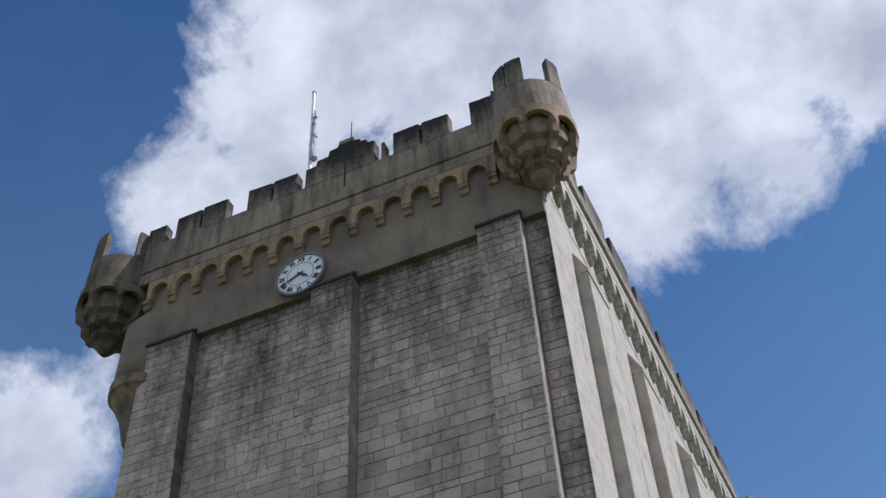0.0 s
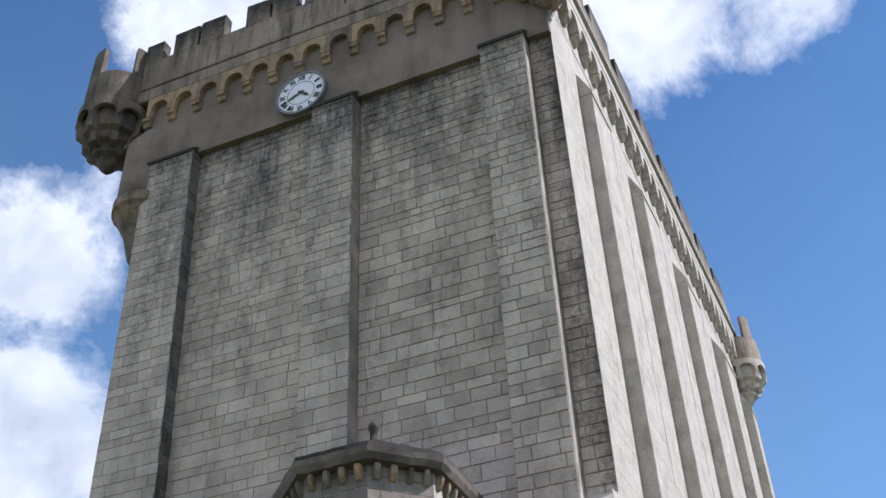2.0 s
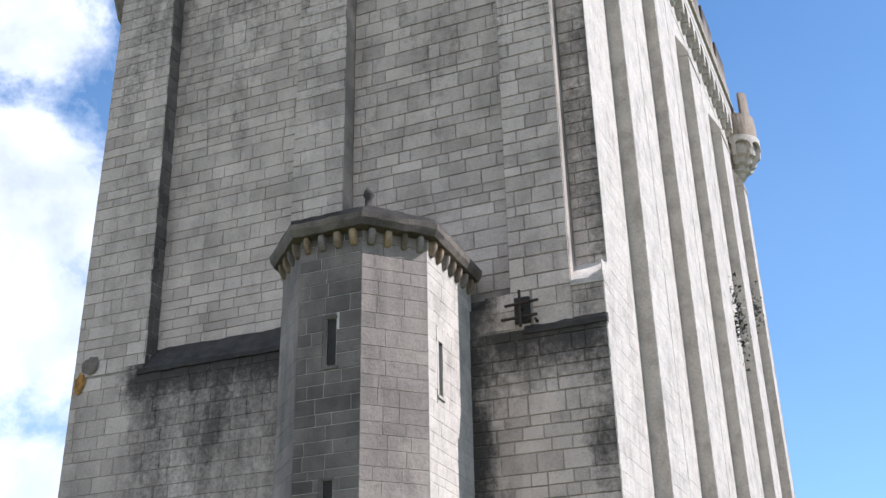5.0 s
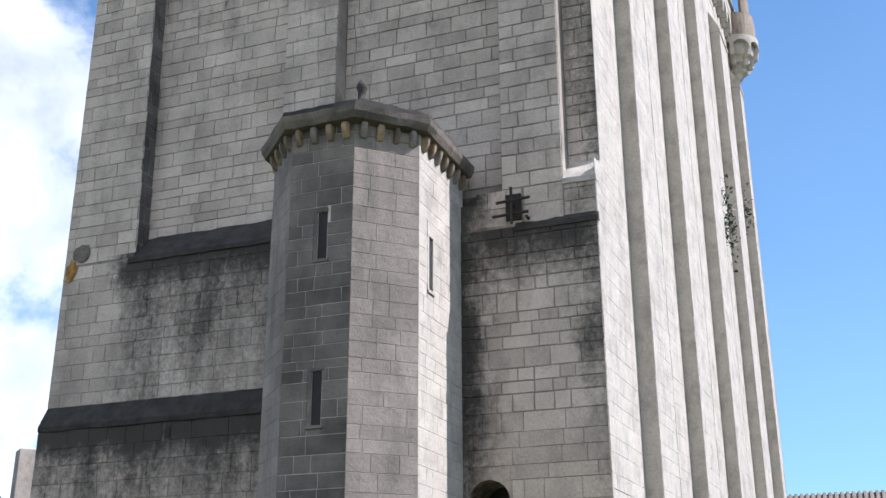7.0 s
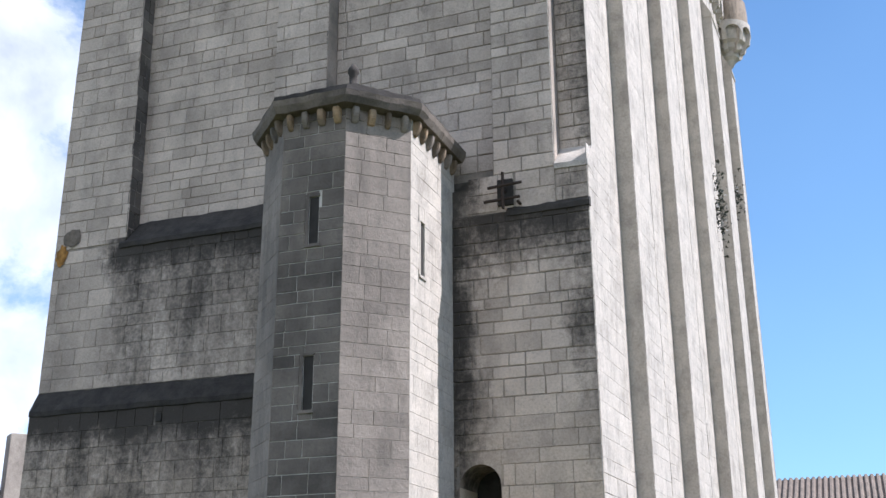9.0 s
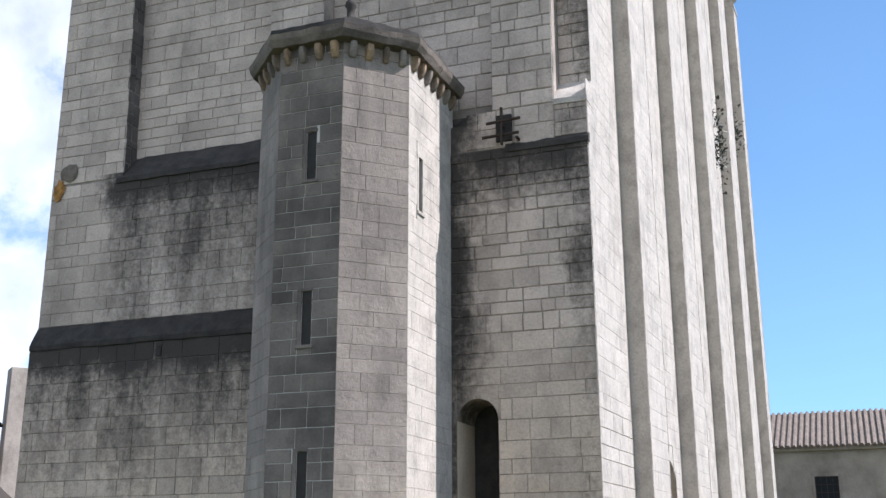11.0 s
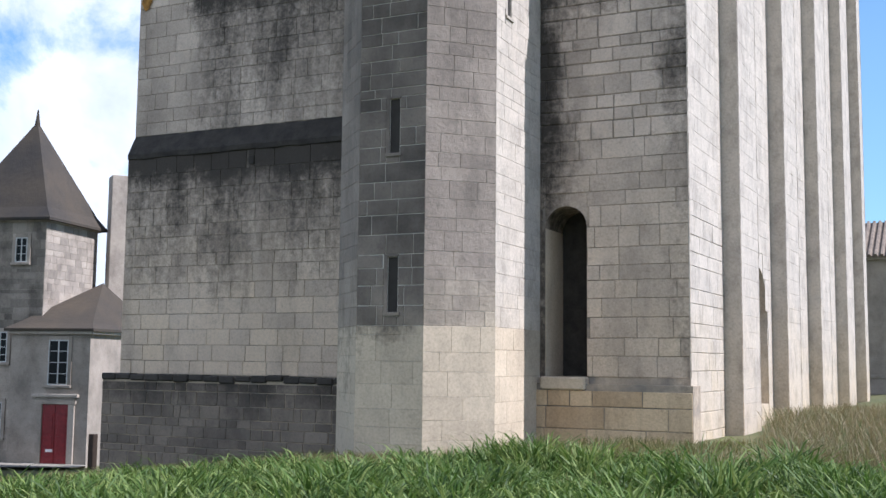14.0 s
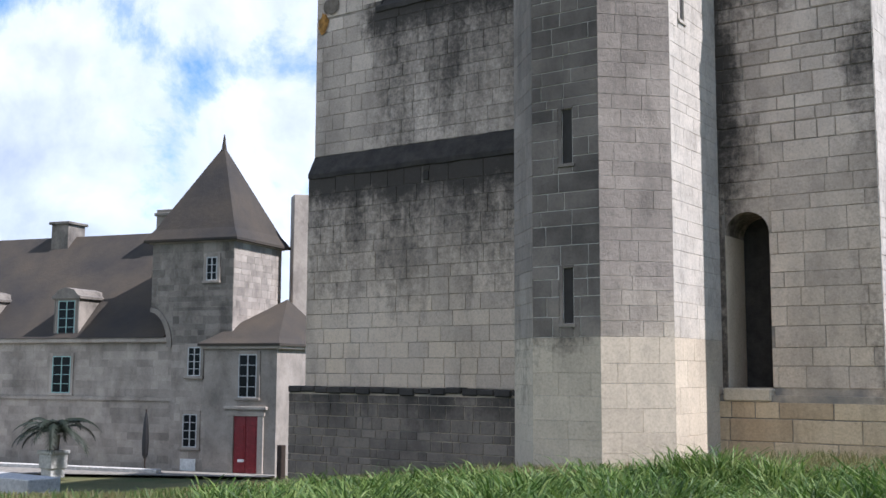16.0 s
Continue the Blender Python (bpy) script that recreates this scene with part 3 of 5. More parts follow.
def bartizan(cx, cy, base, label, merlons, size=1.0, foot=None, body=None):
    """A small round corner turret: a corbelled cone with hood arches, a drum and three merlons."""
    foot, body = foot or S_OCHRE, body or S_MERLON
    t = new("bartizan")
    t.parent = keep
    t["label"] = label
    bm = bmesh.new()
    lathe(bm, [(0.12, base - 2.5), (0.3, base - 2.3), (0.42, base - 2.05), (0.62, base - 1.9), (0.66, base - 1.6), (0.86, base - 1.45), (0.9, base - 1.15), (1.08, base - 1.0), (1.12, base - 0.7), (1.14, base + 0.0)], cx, cy, 28)
    part("cone", bm, foot, t, "moulded ochre corbel cone")
    n = 8
    for i in range(n):
        bm = bmesh.new()
        a = 2 * math.pi * i / n
        m = Matrix.Translation((cx, cy, 0)) @ Matrix.Rotation(a, 4, "Z")
        # bracket
        prof = [(0.7, base - 1.75), (0.95, base - 1.65), (1.05, base - 1.3), (1.28, base - 1.15), (1.36, base - 0.7), (1.36, base - 0.1), (0.9, base - 0.1)]
        f = [bm.verts.new(m @ Vector((r, -0.12, z))) for r, z in prof]
        b = [bm.verts.new(m @ Vector((r, 0.12, z))) for r, z in prof]
        bm.faces.new(f), bm.faces.new(b[::-1])
        for k in range(len(prof)):
            q = (k + 1) % len(prof)
            bm.faces.new((f[q], f[k], b[k], b[q]))
        part("bracket", bm, foot, t)
    # hood arches between the brackets
    bm = bmesh.new()
    per = 10
    for i in range(n):
        a0 = 2 * math.pi * i / n
        lows, ups = [], []
        for k in range(per + 1):
            s = k / per
            a = a0 + 2 * math.pi / n * s
            rise = math.sqrt(max(0.0, 1 - (2 * s - 1) ** 2)) * 0.5
            lows.append((a, base - 0.75 + rise))
            ups.append((a, base + 0.08))
        for k in range(per):
            q = []
            for r in (1.22, 1.4):
                for (a, z) in (lows[k], lows[k + 1], ups[k + 1], ups[k]):
                    q.append(bm.verts.new((cx + r * math.cos(a), cy + r * math.sin(a), z)))
            for ids in ((0, 1, 2, 3), (4, 7, 6, 5), (0, 4, 5, 1), (3, 2, 6, 7)):
                bm.faces.new([q[x] for x in ids])
    bmesh.ops.remove_doubles(bm, verts=bm.verts, dist=0.001)
    part("hood_arch", bm, foot, t)
    bm = bmesh.new()
    lathe(bm, [(1.1, base - 0.1), (1.3, base), (1.31, base + 0.9), (1.27, base + 1.65), (1.02, base + 1.65), (1.02, base - 0.1)], cx, cy, 36, cap=False)
    part("drum", bm, body, t)
    for a, half in merlons:
        bm = bmesh.new()
        h = 3.08 + rng.uniform(-0.08, 0.08)
        lathe(bm, [(1.02, base + 1.6), (1.28, base + 1.6), (1.25, base + h), (1.02, base + h - 0.06), (1.02, base + 1.6)], cx, cy, 8, a - half, a + half, False)
        bmesh.ops.holes_fill(bm, edges=bm.edges)
        part("turret_merlon", bm, body, t)
    t.matrix_local = Matrix.Translation((cx, cy, base)) @ Matrix.Scale(size, 4) @ Matrix.Translation((-cx, -cy, -base))
    return t


build_core()
build_front()
build_side()
build_battlements()
bartizan(-4.62, 21.1, 30.15, "round corner turret on a moulded corbel cone, half sunlit", ((236, 14), (266.5, 14.5), (336, 13), (185, 12)), 0.98)
bartizan(-20.8, 21.4, 29.95, "round corner turret on a moulded corbel cone, in shade", ((246, 22), (340, 13), (150, 20)), 0.93, S_CORNER_DARK, S_CORNER_DARK)
bartizan(-3.75, 47.3, 29.1, "far round corner turret on a moulded corbel cone", ((245, 22), (318, 14), (100, 20)), 0.8, S_SIDE, S_MERLON)
bm = bmesh.new()
lathe(bm, [(0.2, 23.2), (0.42, 23.6), (0.66, 24.5), (1.03, 25.2), (1.14, 25.3), (1.14, 25.65), (1.06, 25.72)], XL - 0.38, 21.9, 24)
part("corner_corbel", bm, S_OCHRE, keep, "rounded ochre corbel at the corner")
bm = bmesh.new()
lathe(bm, [(1.06, 25.7), (1.05, 26.5), (1.02, 28.2), (0.6, 28.9)], XL - 0.38, 21.9, 24)
part("rounded_corner", bm, S_UPPER, keep, "rounded corner of the rendered wall", True)


# ---- clock ----
def make_clock():
    c = thing("tower_clock", "round white clock face with black numerals on the keep wall", "clock")
    cx, cz, y, r = -13.09, 27.9, 21.24, 0.84

    def disc(name, rad, y0, y1, mat, hole=0.0, label=""):
        bm = bmesh.new()
        k = 48
        pts = [(math.cos(2 * math.pi * i / k), math.sin(2 * math.pi * i / k)) for i in range(k)]
        if hole:
            rings = [[bm.verts.new((cx + p * q, yy, cz + s * q)) for p, s in pts] for q, yy in ((rad, y0), (hole, y0), (hole, y1), (rad, y1))]
            for u, v in ((0, 1), (1, 2), (2, 3), (3, 0)):
                for i in range(k):
                    j = (i + 1) % k
                    bm.faces.new((rings[u][i], rings[u][j], rings[v][j], rings[v][i]))
        else:
            prism(bm, [(cx + p * rad, cz + s * rad) for p, s in pts], y0, y1)
        return part(name, bm, mat, c, label)
    disc("face", r, y - 0.06, y + 0.06, ENAMEL)
    disc("rim", r + 0.07, y - 0.1, y + 0.06, GREY_RIM, r - 0.01, "grey rim")
    disc("minute_ring", 0.5, y - 0.066, y - 0.05, GREY_RIM, 0.475)
    romans = ("XII", "I", "II", "III", "IIII", "V", "VI", "VII", "VIII", "IX", "X", "XI")
    for i, word in enumerate(romans):
        cu = bpy.data.curves.new("numeral", "FONT")
        cu.body, cu.size, cu.align_x, cu.align_y, cu.extrude = word, 0.27, "CENTER", "CENTER", 0.004
        cu.offset = 0.008
        cu.materials.append(BLACK)
        ob = new("numeral", cu)
        ob.parent = c
        a = math.pi / 6 * i
        ob.matrix_local = Matrix.Translation((cx + 0.66 * math.sin(a), y - 0.072, cz + 0.66 * math.cos(a))) @ Matrix.Rotation(a, 4, "Y") @ Matrix.Rotation(radians(90), 4, "X") @ Matrix.Diagonal((0.8, 1, 1, 1))
    for name, deg, length, wide in (("hour_hand", 128, 0.42, 0.045), ("minute_hand", 246, 0.62, 0.035)):
        a = radians(deg)
        bm = bmesh.new()
        pts = [(-0.03, -0.12), (0.03, -0.12), (wide, length * 0.6), (0.0, length), (-wide, length * 0.6)]
        prism(bm, [(cx + p * math.cos(a) + q * math.sin(a), cz - p * math.sin(a) + q * math.cos(a)) for p, q in pts], y - 0.1, y - 0.09)
        part(name, bm, BLACK, c)


make_clock()


# ---- stair turret ----
def make_stair_turret():
    st = thing("stair_turret", "octagonal stone stair turret with a low stone roof against the keep", "turret")
    st.matrix_world = Matrix.Translation(EYE) @ Matrix.Scale(0.959, 4) @ Matrix.Translation(-Vector(EYE))
    a, yf, xb = 1.475, 18.4, -9.235
    back = 1.15  # the flanks run on to the keep wall
    k = a * math.sqrt(0.5)
    A, B = (xb - a, yf), (xb, yf)
    C, A2 = (xb + k, yf + k), (xb - a - k, yf + k)
    facets = ((pose(A2[0], A2[1] + a, 0, 0, 0, -90), 0), (pose(*A2, 0, 0, 0, -45), 1), (pose(*A, 0), 2), (pose(*B, 0, 0, 0, 45), 3), (pose(*C, 0, 0, 0, 90), 4))
    top = 12.75
    slits = {2: ((0.68, 0.90, 9.70, 10.73), (0.68, 0.90, 6.31, 7.38), (0.68, 0.90, 3.21, 4.27)), 4: ((0.55, 0.78, 9.3, 10.5),)}
    # facet light put into stone tone: flank pale, facet 3 duller, front darkest
    for m, i in facets:
        hs = slits.get(i, ())
        inset = 0.03
        x0, x1 = 0.013, a - 0.013
        if i in (0, 4):
            x1 += back if i == 4 else 0
            x0 -= back if i == 0 else 0
        specs = []
        if hs:
            h0, h1 = hs[0][0], hs[0][1]
            specs += [(x0, h0, inset, 0.4, -2.0, top), (h1, x1, inset, 0.4, -2.0, top)]
            z = -2.0
            for h in sorted(hs, key=lambda q: q[2]):
                specs.append((h0, h1, inset, 0.4, z, h[2]))
                z = h[3]
            specs.append((h0, h1, inset, 0.4, z, top))
        else:
            specs.append((x0, x1, inset, 0.4, -2.0, top))
        for spec in specs:
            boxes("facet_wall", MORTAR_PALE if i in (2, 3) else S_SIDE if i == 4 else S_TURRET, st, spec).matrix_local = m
        for h in hs:
            # shallow dark plate closes each slit in place of its unlit depth
            boxes("slit_dark_plate", UNLIT_BLACK, st, (h[0] - 0.02, h[1] + 0.02, 0.05, 0.09, h[2] - 0.02, h[3] + 0.02)).matrix_local = m
            jamb = S_TURRET_SHADE if i == 2 else S_SIDE
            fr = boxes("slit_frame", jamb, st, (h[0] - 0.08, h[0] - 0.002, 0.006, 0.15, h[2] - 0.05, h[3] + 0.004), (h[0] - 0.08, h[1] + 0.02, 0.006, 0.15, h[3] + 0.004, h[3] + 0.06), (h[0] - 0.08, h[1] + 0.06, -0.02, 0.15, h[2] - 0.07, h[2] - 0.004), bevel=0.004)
            fr.matrix_local = m
        holes = [(h[0] - 0.08, h[1] + 0.004, h[2] - 0.07, h[3] + 0.06) for h in hs]
        r = random.Random(20 + i)
        low = courses(x0 - 0.01, x1 + 0.01, -1.0, 2.95, r, (0.38, 0.48), (0.6, 1.1), (), 0.001)
        mid = courses(x0 - 0.01, x1 + 0.01, 2.95, 7.6, r, (0.31, 0.37), (0.45, 0.9), holes, 0.016 if i == 2 else 0.005 if i == 3 else 0.001)
        high = courses(x0 - 0.01, x1 + 0.01, 7.6, top, r, (0.31, 0.37), (0.45, 0.9), holes, 0.016 if i == 2 else 0.005 if i == 3 else 0.001)
        ORDER.append((low, m, S_CLEAN, st, r))
        if i in (2, 3):
            ORDER.append((mid, m, S_TURRET_SHADE if i == 2 else S_TURRET, st, r))
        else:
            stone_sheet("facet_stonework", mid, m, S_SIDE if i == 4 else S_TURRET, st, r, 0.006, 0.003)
        stone_sheet("facet_stonework", high, m, S_TURRET_SHADE if i == 2 else S_SIDE if i == 4 else S_TURRET, st, r, 0.006, 0.003)
    # eaves: modillions, moulded cornice and a stepped stone roof
    cx, cy = xb - a / 2, yf + 1.207 * a

    def ring(rad, z):
        return [(cx + rad * math.cos(radians(22.5 + 45 * q)) / math.cos(radians(22.5)), cy + rad * math.sin(radians(22.5 + 45 * q)) / math.cos(radians(22.5)), z) for q in range(8)]

    def stack(name, levels, mat, label=""):
        bm = bmesh.new()
        rs = [[bm.verts.new(p) for p in ring(*lv)] for lv in levels]
        for p, q in zip(rs, rs[1:]):
            for i in range(8):
                j = (i + 1) % 8
                bm.faces.new((p[i], p[j], q[j], q[i]))
        bm.faces.new(rs[0][::-1]), bm.faces.new(rs[-1])
        bmesh.ops.subdivide_edges(bm, edges=[e for e in bm.edges if e.calc_length() > 0.5], cuts=6)
        for v in bm.verts:
            k = v.co * 3.1
            v.co += Vector((noise.noise(k), noise.noise(k + Vector((7, 0, 0))), noise.noise(k + Vector((0, 7, 0))))) * 0.035
        return part(name, bm, mat, st, label)
    R0 = 1.207 * a
    stack("cornice", [(R0 - 0.1, 12.62), (R0 + 0.2, 12.66), (R0 + 0.27, 12.8), (R0 + 0.29, 12.92), (R0 - 0.1, 12.92)], S_PLINTH, "brown lichen-spotted cornice")
    lv = []
    for i in range(9):
        r0 = (R0 + 0.26) * (1 - i / 9.0)
        lv += [(r0, 12.92 + i * 0.135), (r0 - 0.02, 12.92 + (i + 1) * 0.135 - 0.02)]
    stack("roof", lv + [(0.1, 14.12)], S_DARK, "stepped stone slab roof")
    bm = bmesh.new()
    lathe(bm, [(0.16, 14.0), (0.17, 14.12), (0.09, 14.2), (0.09, 14.4), (0.13, 14.47), (0.12, 14.58), (0.04, 14.7)], cx, cy, 12)
    part("finial", bm, S_DARK, st, "small worn stone finial", True)
    for m, i in facets:
        for q in range(7 if i == 4 else 4):
            u = a * (q + 0.5) / 4
            bm = bmesh.new()
            w = rng.uniform(0.055, 0.075)
            prism(bm, [(-0.02, 12.3), (-0.06, 12.34), (-0.13, 12.46), (-0.15, 12.64), (0.05, 12.64), (0.05, 12.3)], u - w, u + w, "x")
            bmesh.ops.bevel(bm, geom=bm.edges[:], offset=0.02, segments=2, affect="EDGES")
            part("modillion", bm, S_OCHRE if (q + i) % 3 else S_TURRET, st).matrix_local = m
    # the cornice and roof run on to the keep along the sunlit flank
    m = facets[4][0]
    bm = bmesh.new()
    prism(bm, [(0.4, 12.62), (-0.2, 12.66), (-0.27, 12.8), (-0.29, 12.92), (-0.2, 13.02), (1.6, 13.9), (1.6, 12.62)], a * 0.85, a + back, "x")
    part("cornice", bm, S_PLINTH, st, "brown lichen-spotted cornice").matrix_local = m


ORDER = []  # blocks that become parts of their own, laid last
make_stair_turret()


# ---- facing stones of the keep ----
def face_front():
    r = random.Random(7)
    a0, a1, s0, s1 = ARCH
    hole = ((a0 - 0.0, a1 + 0.0, s0 - 0.3, s1), (a0 - 0.05, a1 + 0.05, s1, s1 + 0.2), (a0 + 0.0, a1 - 0.0, s1 + 0.2, s1 + 0.55))
    small = ((-15.09, -14.91, 6.82, 7.06),)
    ORDER.append((courses(XL, -10.9, 1.9, 5.2, r, (0.34, 0.40), (0.5, 0.95), gap=0.007), front_at(LOW_LEFT), S_FRONT, keep, r))
    stone_sheet("facing_stonework", courses(XL, -10.9, 5.2, 7.33, r, (0.34, 0.40), (0.5, 0.95), small, 0.005), front_at(LOW_LEFT), S_FRONT, keep, r)
    ORDER.append((courses(-8.15, XR, 2.0, 6.8, r, (0.34, 0.42), (0.5, 0.95), hole, 0.006), FRONT, S_FRONT, keep, r))
    stone_sheet("facing_stonework", courses(-8.15, XR, 6.8, 10.85, r, (0.28, 0.42), (0.36, 0.8), gap=0.01), FRONT, S_FRONT, keep, r, 0.015, 0.014)
    stone_sheet("facing_stonework", courses(XL, -10.9, 7.82, 11.45, r, (0.32, 0.40), (0.4, 0.85), gap=0.004), FRONT, S_FRONT, keep, r)
    stone_sheet("facing_stonework", courses(-7.5, -5.5, 10.9, 11.75, r, (0.32, 0.40), (0.4, 0.8), ((-6.8, -6.45, 11.0, 11.6),)), FRONT, S_FRONT, keep, r)
    stone_sheet("facing_stonework", courses(-5.5, XR, 10.95, 11.75, r, (0.32, 0.40), (0.4, 0.8)), FRONT, S_FRONT, keep, r)
    # the left pilaster narrows as it rises
    taper = [(-16.57 - 0.385 * k / 15, 11.5 + 15.35 * k / 15, 11.5 + 15.35 * (k + 1) / 15) for k in range(15)]
    for x1, z0, z1 in taper:
        stone_sheet("pilaster_stonework", courses(XL, x1, z0, z1, r, (0.32, 0.42), (0.45, 0.85), gap=0.006), FRONT, S_FRONT, keep, r, 0.012, 0.009)
        # shaded return, darkened in its colour
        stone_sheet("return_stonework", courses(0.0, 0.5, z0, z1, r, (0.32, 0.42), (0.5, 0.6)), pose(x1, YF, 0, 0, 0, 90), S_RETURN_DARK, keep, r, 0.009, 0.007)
    for x0, x1, z0, z1, gap, cut in ((-12.55, -11.1, 11.5, 26.85, 0.008, 0.01), (-6.9, -5.5, 11.75, 26.95, 0.014, 0.015)):
        stone_sheet("pilaster_stonework", courses(x0, x1, z0, z1, r, (0.3, 0.42), (0.42, 0.85), gap=gap), FRONT, S_FRONT, keep, r, 0.014, cut)
    for x0, x1, z0, gap, cut in ((-16.98, -12.55, 12.1, 0.005, 0.009), (-11.1, -6.9, 12.1, 0.011, 0.014), (-5.5, XR, 12.3, 0.012, 0.013)):
        stone_sheet("panel_stonework", courses(x0, x1, z0, 26.98, r, (0.28, 0.42), (0.36, 0.85), gap=gap), front_at(PANEL), S_FRONT, keep, r, 0.015, cut)
    # the sunny return takes the pale flank stone, the shaded one a darkened tone
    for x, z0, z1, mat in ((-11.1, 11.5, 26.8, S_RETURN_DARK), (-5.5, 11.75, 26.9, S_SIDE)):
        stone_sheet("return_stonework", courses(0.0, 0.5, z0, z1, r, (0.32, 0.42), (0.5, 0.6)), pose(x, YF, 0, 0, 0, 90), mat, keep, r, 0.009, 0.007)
    ORDER.append((courses(XL - 0.28, -10.9, -0.4, 1.72, r, (0.18, 0.32), (0.25, 0.65)), front_at(20.5), S_PLINTH, keep, r))
    ORDER.append((courses(-8.15, XR + 0.06, -0.2, 1.74, r, (0.36, 0.44), (0.6, 1.2)), front_at(20.8), S_WARM, keep, r))


def face_side():
    r = random.Random(9)
    n = SIDE
    edges = [0.0] + [v for b in BUTTRESS for v in b]
    for i in range(0, len(edges) - 1, 2):
        hole = ((5.4, 7.6, 1.2, 3.6), (5.65, 7.35, 3.6, 4.4), (5.9, 7.1, 4.4, 4.75)) if i == 2 else ()
        if i == 0:
            ORDER.append((courses(0.0, edges[1], -0.2, 5.5, r, (0.34, 0.42), (0.6, 1.1), gap=0.002), n, S_SIDE, keep, r))
            stone_sheet("facing_stonework", courses(0.0, edges[1], 5.5, 12.2, r, (0.34, 0.42), (0.6, 1.1), gap=0.002), n, S_SIDE, keep, r, 0.003, 0.002)
            stone_sheet("facing_stonework", courses(0.48, edges[1], 12.2, 28.6, r, (0.34, 0.42), (0.6, 1.1), gap=0.002), n, S_SIDE, keep, r, 0.003, 0.002)
        else:
            stone_sheet("facing_stonework", courses(edges[i], edges[i + 1], -0.2, 28.6, r, (0.34, 0.42), (0.6, 1.1), hole, 0.002), n, S_SIDE, keep, r, 0.003, 0.002)
    for v0, v1 in BUTTRESS:
        stone_sheet("buttress_stonework", courses(v0, v1, -0.2, 26.45, r, (0.34, 0.42), (0.6, 1.0), gap=0.002), n @ pose(0, -0.38, 0), S_SIDE, keep, r, 0.003, 0.002)
        # near returns carry shade in their colour; far ones keep the flank stone
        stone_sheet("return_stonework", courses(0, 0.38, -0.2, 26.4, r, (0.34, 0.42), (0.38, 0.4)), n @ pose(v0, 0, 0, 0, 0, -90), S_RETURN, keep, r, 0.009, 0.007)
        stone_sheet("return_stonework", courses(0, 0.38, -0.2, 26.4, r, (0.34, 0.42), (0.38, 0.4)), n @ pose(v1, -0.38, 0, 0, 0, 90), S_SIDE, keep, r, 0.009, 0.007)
    stone_sheet("upper_stonework", courses(0, DEPTH, 28.6, 28.95, r), n, S_SIDE, keep, r)


face_front()
face_side()

# iron anchor in a broken stone, socket holes, flag mast, mast on the gable
anchor = thing("iron_wall_anchor", "rusted iron bracket in a broken hole of the wall", "bracket")
for p, q in (((-6.95, 20.75, 11.35), (-6.2, 20.82, 11.42)), ((-7.05, 20.78, 11.05), (-6.25, 20.84, 11.1)), ((-6.62, 20.8, 10.85), (-6.62, 20.8, 11.7)), ((-6.3, 20.85, 11.0), (-6.3, 21.2, 11.0)), ((-6.62, 20.8, 11.3), (-6.62, 21.3, 11.3))):
    bm = bmesh.new()
    rod(bm, p, q, 0.035)
    part("bar", bm, IRON, anchor)
# dark plate over the wall in place of the socket's shaded depth
boxes("broken_socket", UNLIT_BLACK, anchor, (-6.8, -6.45, 20.96, 21.05, 11.0, 11.6))
socket = thing("socket_hole", "small square putlog hole in the wall", "hole")
# flat dark plate in place of the hole's shaded depth
boxes("recess", UNLIT_BLACK, socket, (-15.07, -14.93, 20.77, 20.82, 6.84, 7.04))
mast = thing("flag_mast", "white flag mast with a furled flag on the keep roof", "flagpole")
bm = bmesh.new()
rod(bm, (-15.3, 25, 30.9), (-15.4, 25, 44.6), 0.1, 0.07)
rod(bm, (-15.4, 25, 44.6), (-15.4, 25, 44.75), 0.12, 0.05)
part("pole", bm, LEAD, mast)
bm = bmesh.new()
for i in range(7):
    z = 43.0 - i * 0.5
    rod(bm, (-15.25 + 0.03 * math.sin(i * 2.1), 24.95, z), (-15.22 + 0.05 * math.sin(i * 2.1 + 1.5), 24.95, z - 0.55), 0.05 + 0.02 * i, 0.07 + 0.018 * i, 7)
part("flag", bm, plain_material("furled_cloth", (0.42, 0.42, 0.46), 0.9, 0, 3.0, 0.5), mast, "furled faded cloth")
spike = thing("iron_finial", "thin iron rod on the stepped gable", "finial")
bm = bmesh.new()
rod(bm, (-11.4, 21.3, 33.85), (-11.4, 21.3, 34.15), 0.09, 0.04)
rod(bm, (-11.4, 21.3, 34.1), (-11.4, 21.3, 35.35), 0.03, 0.02)
part("rod", bm, IRON, spike)


# ---- the house to the left, in its own frame: u along the front, n away from the camera ----
HOUSE_SCALE = 1.38
HOUSE_FRAME = Matrix.Translation(EYE) @ Matrix.Scale(HOUSE_SCALE, 4) @ Matrix.Translation(-Vector(EYE)) @ pose(0, 0, -1.7, 0, 0, 14)


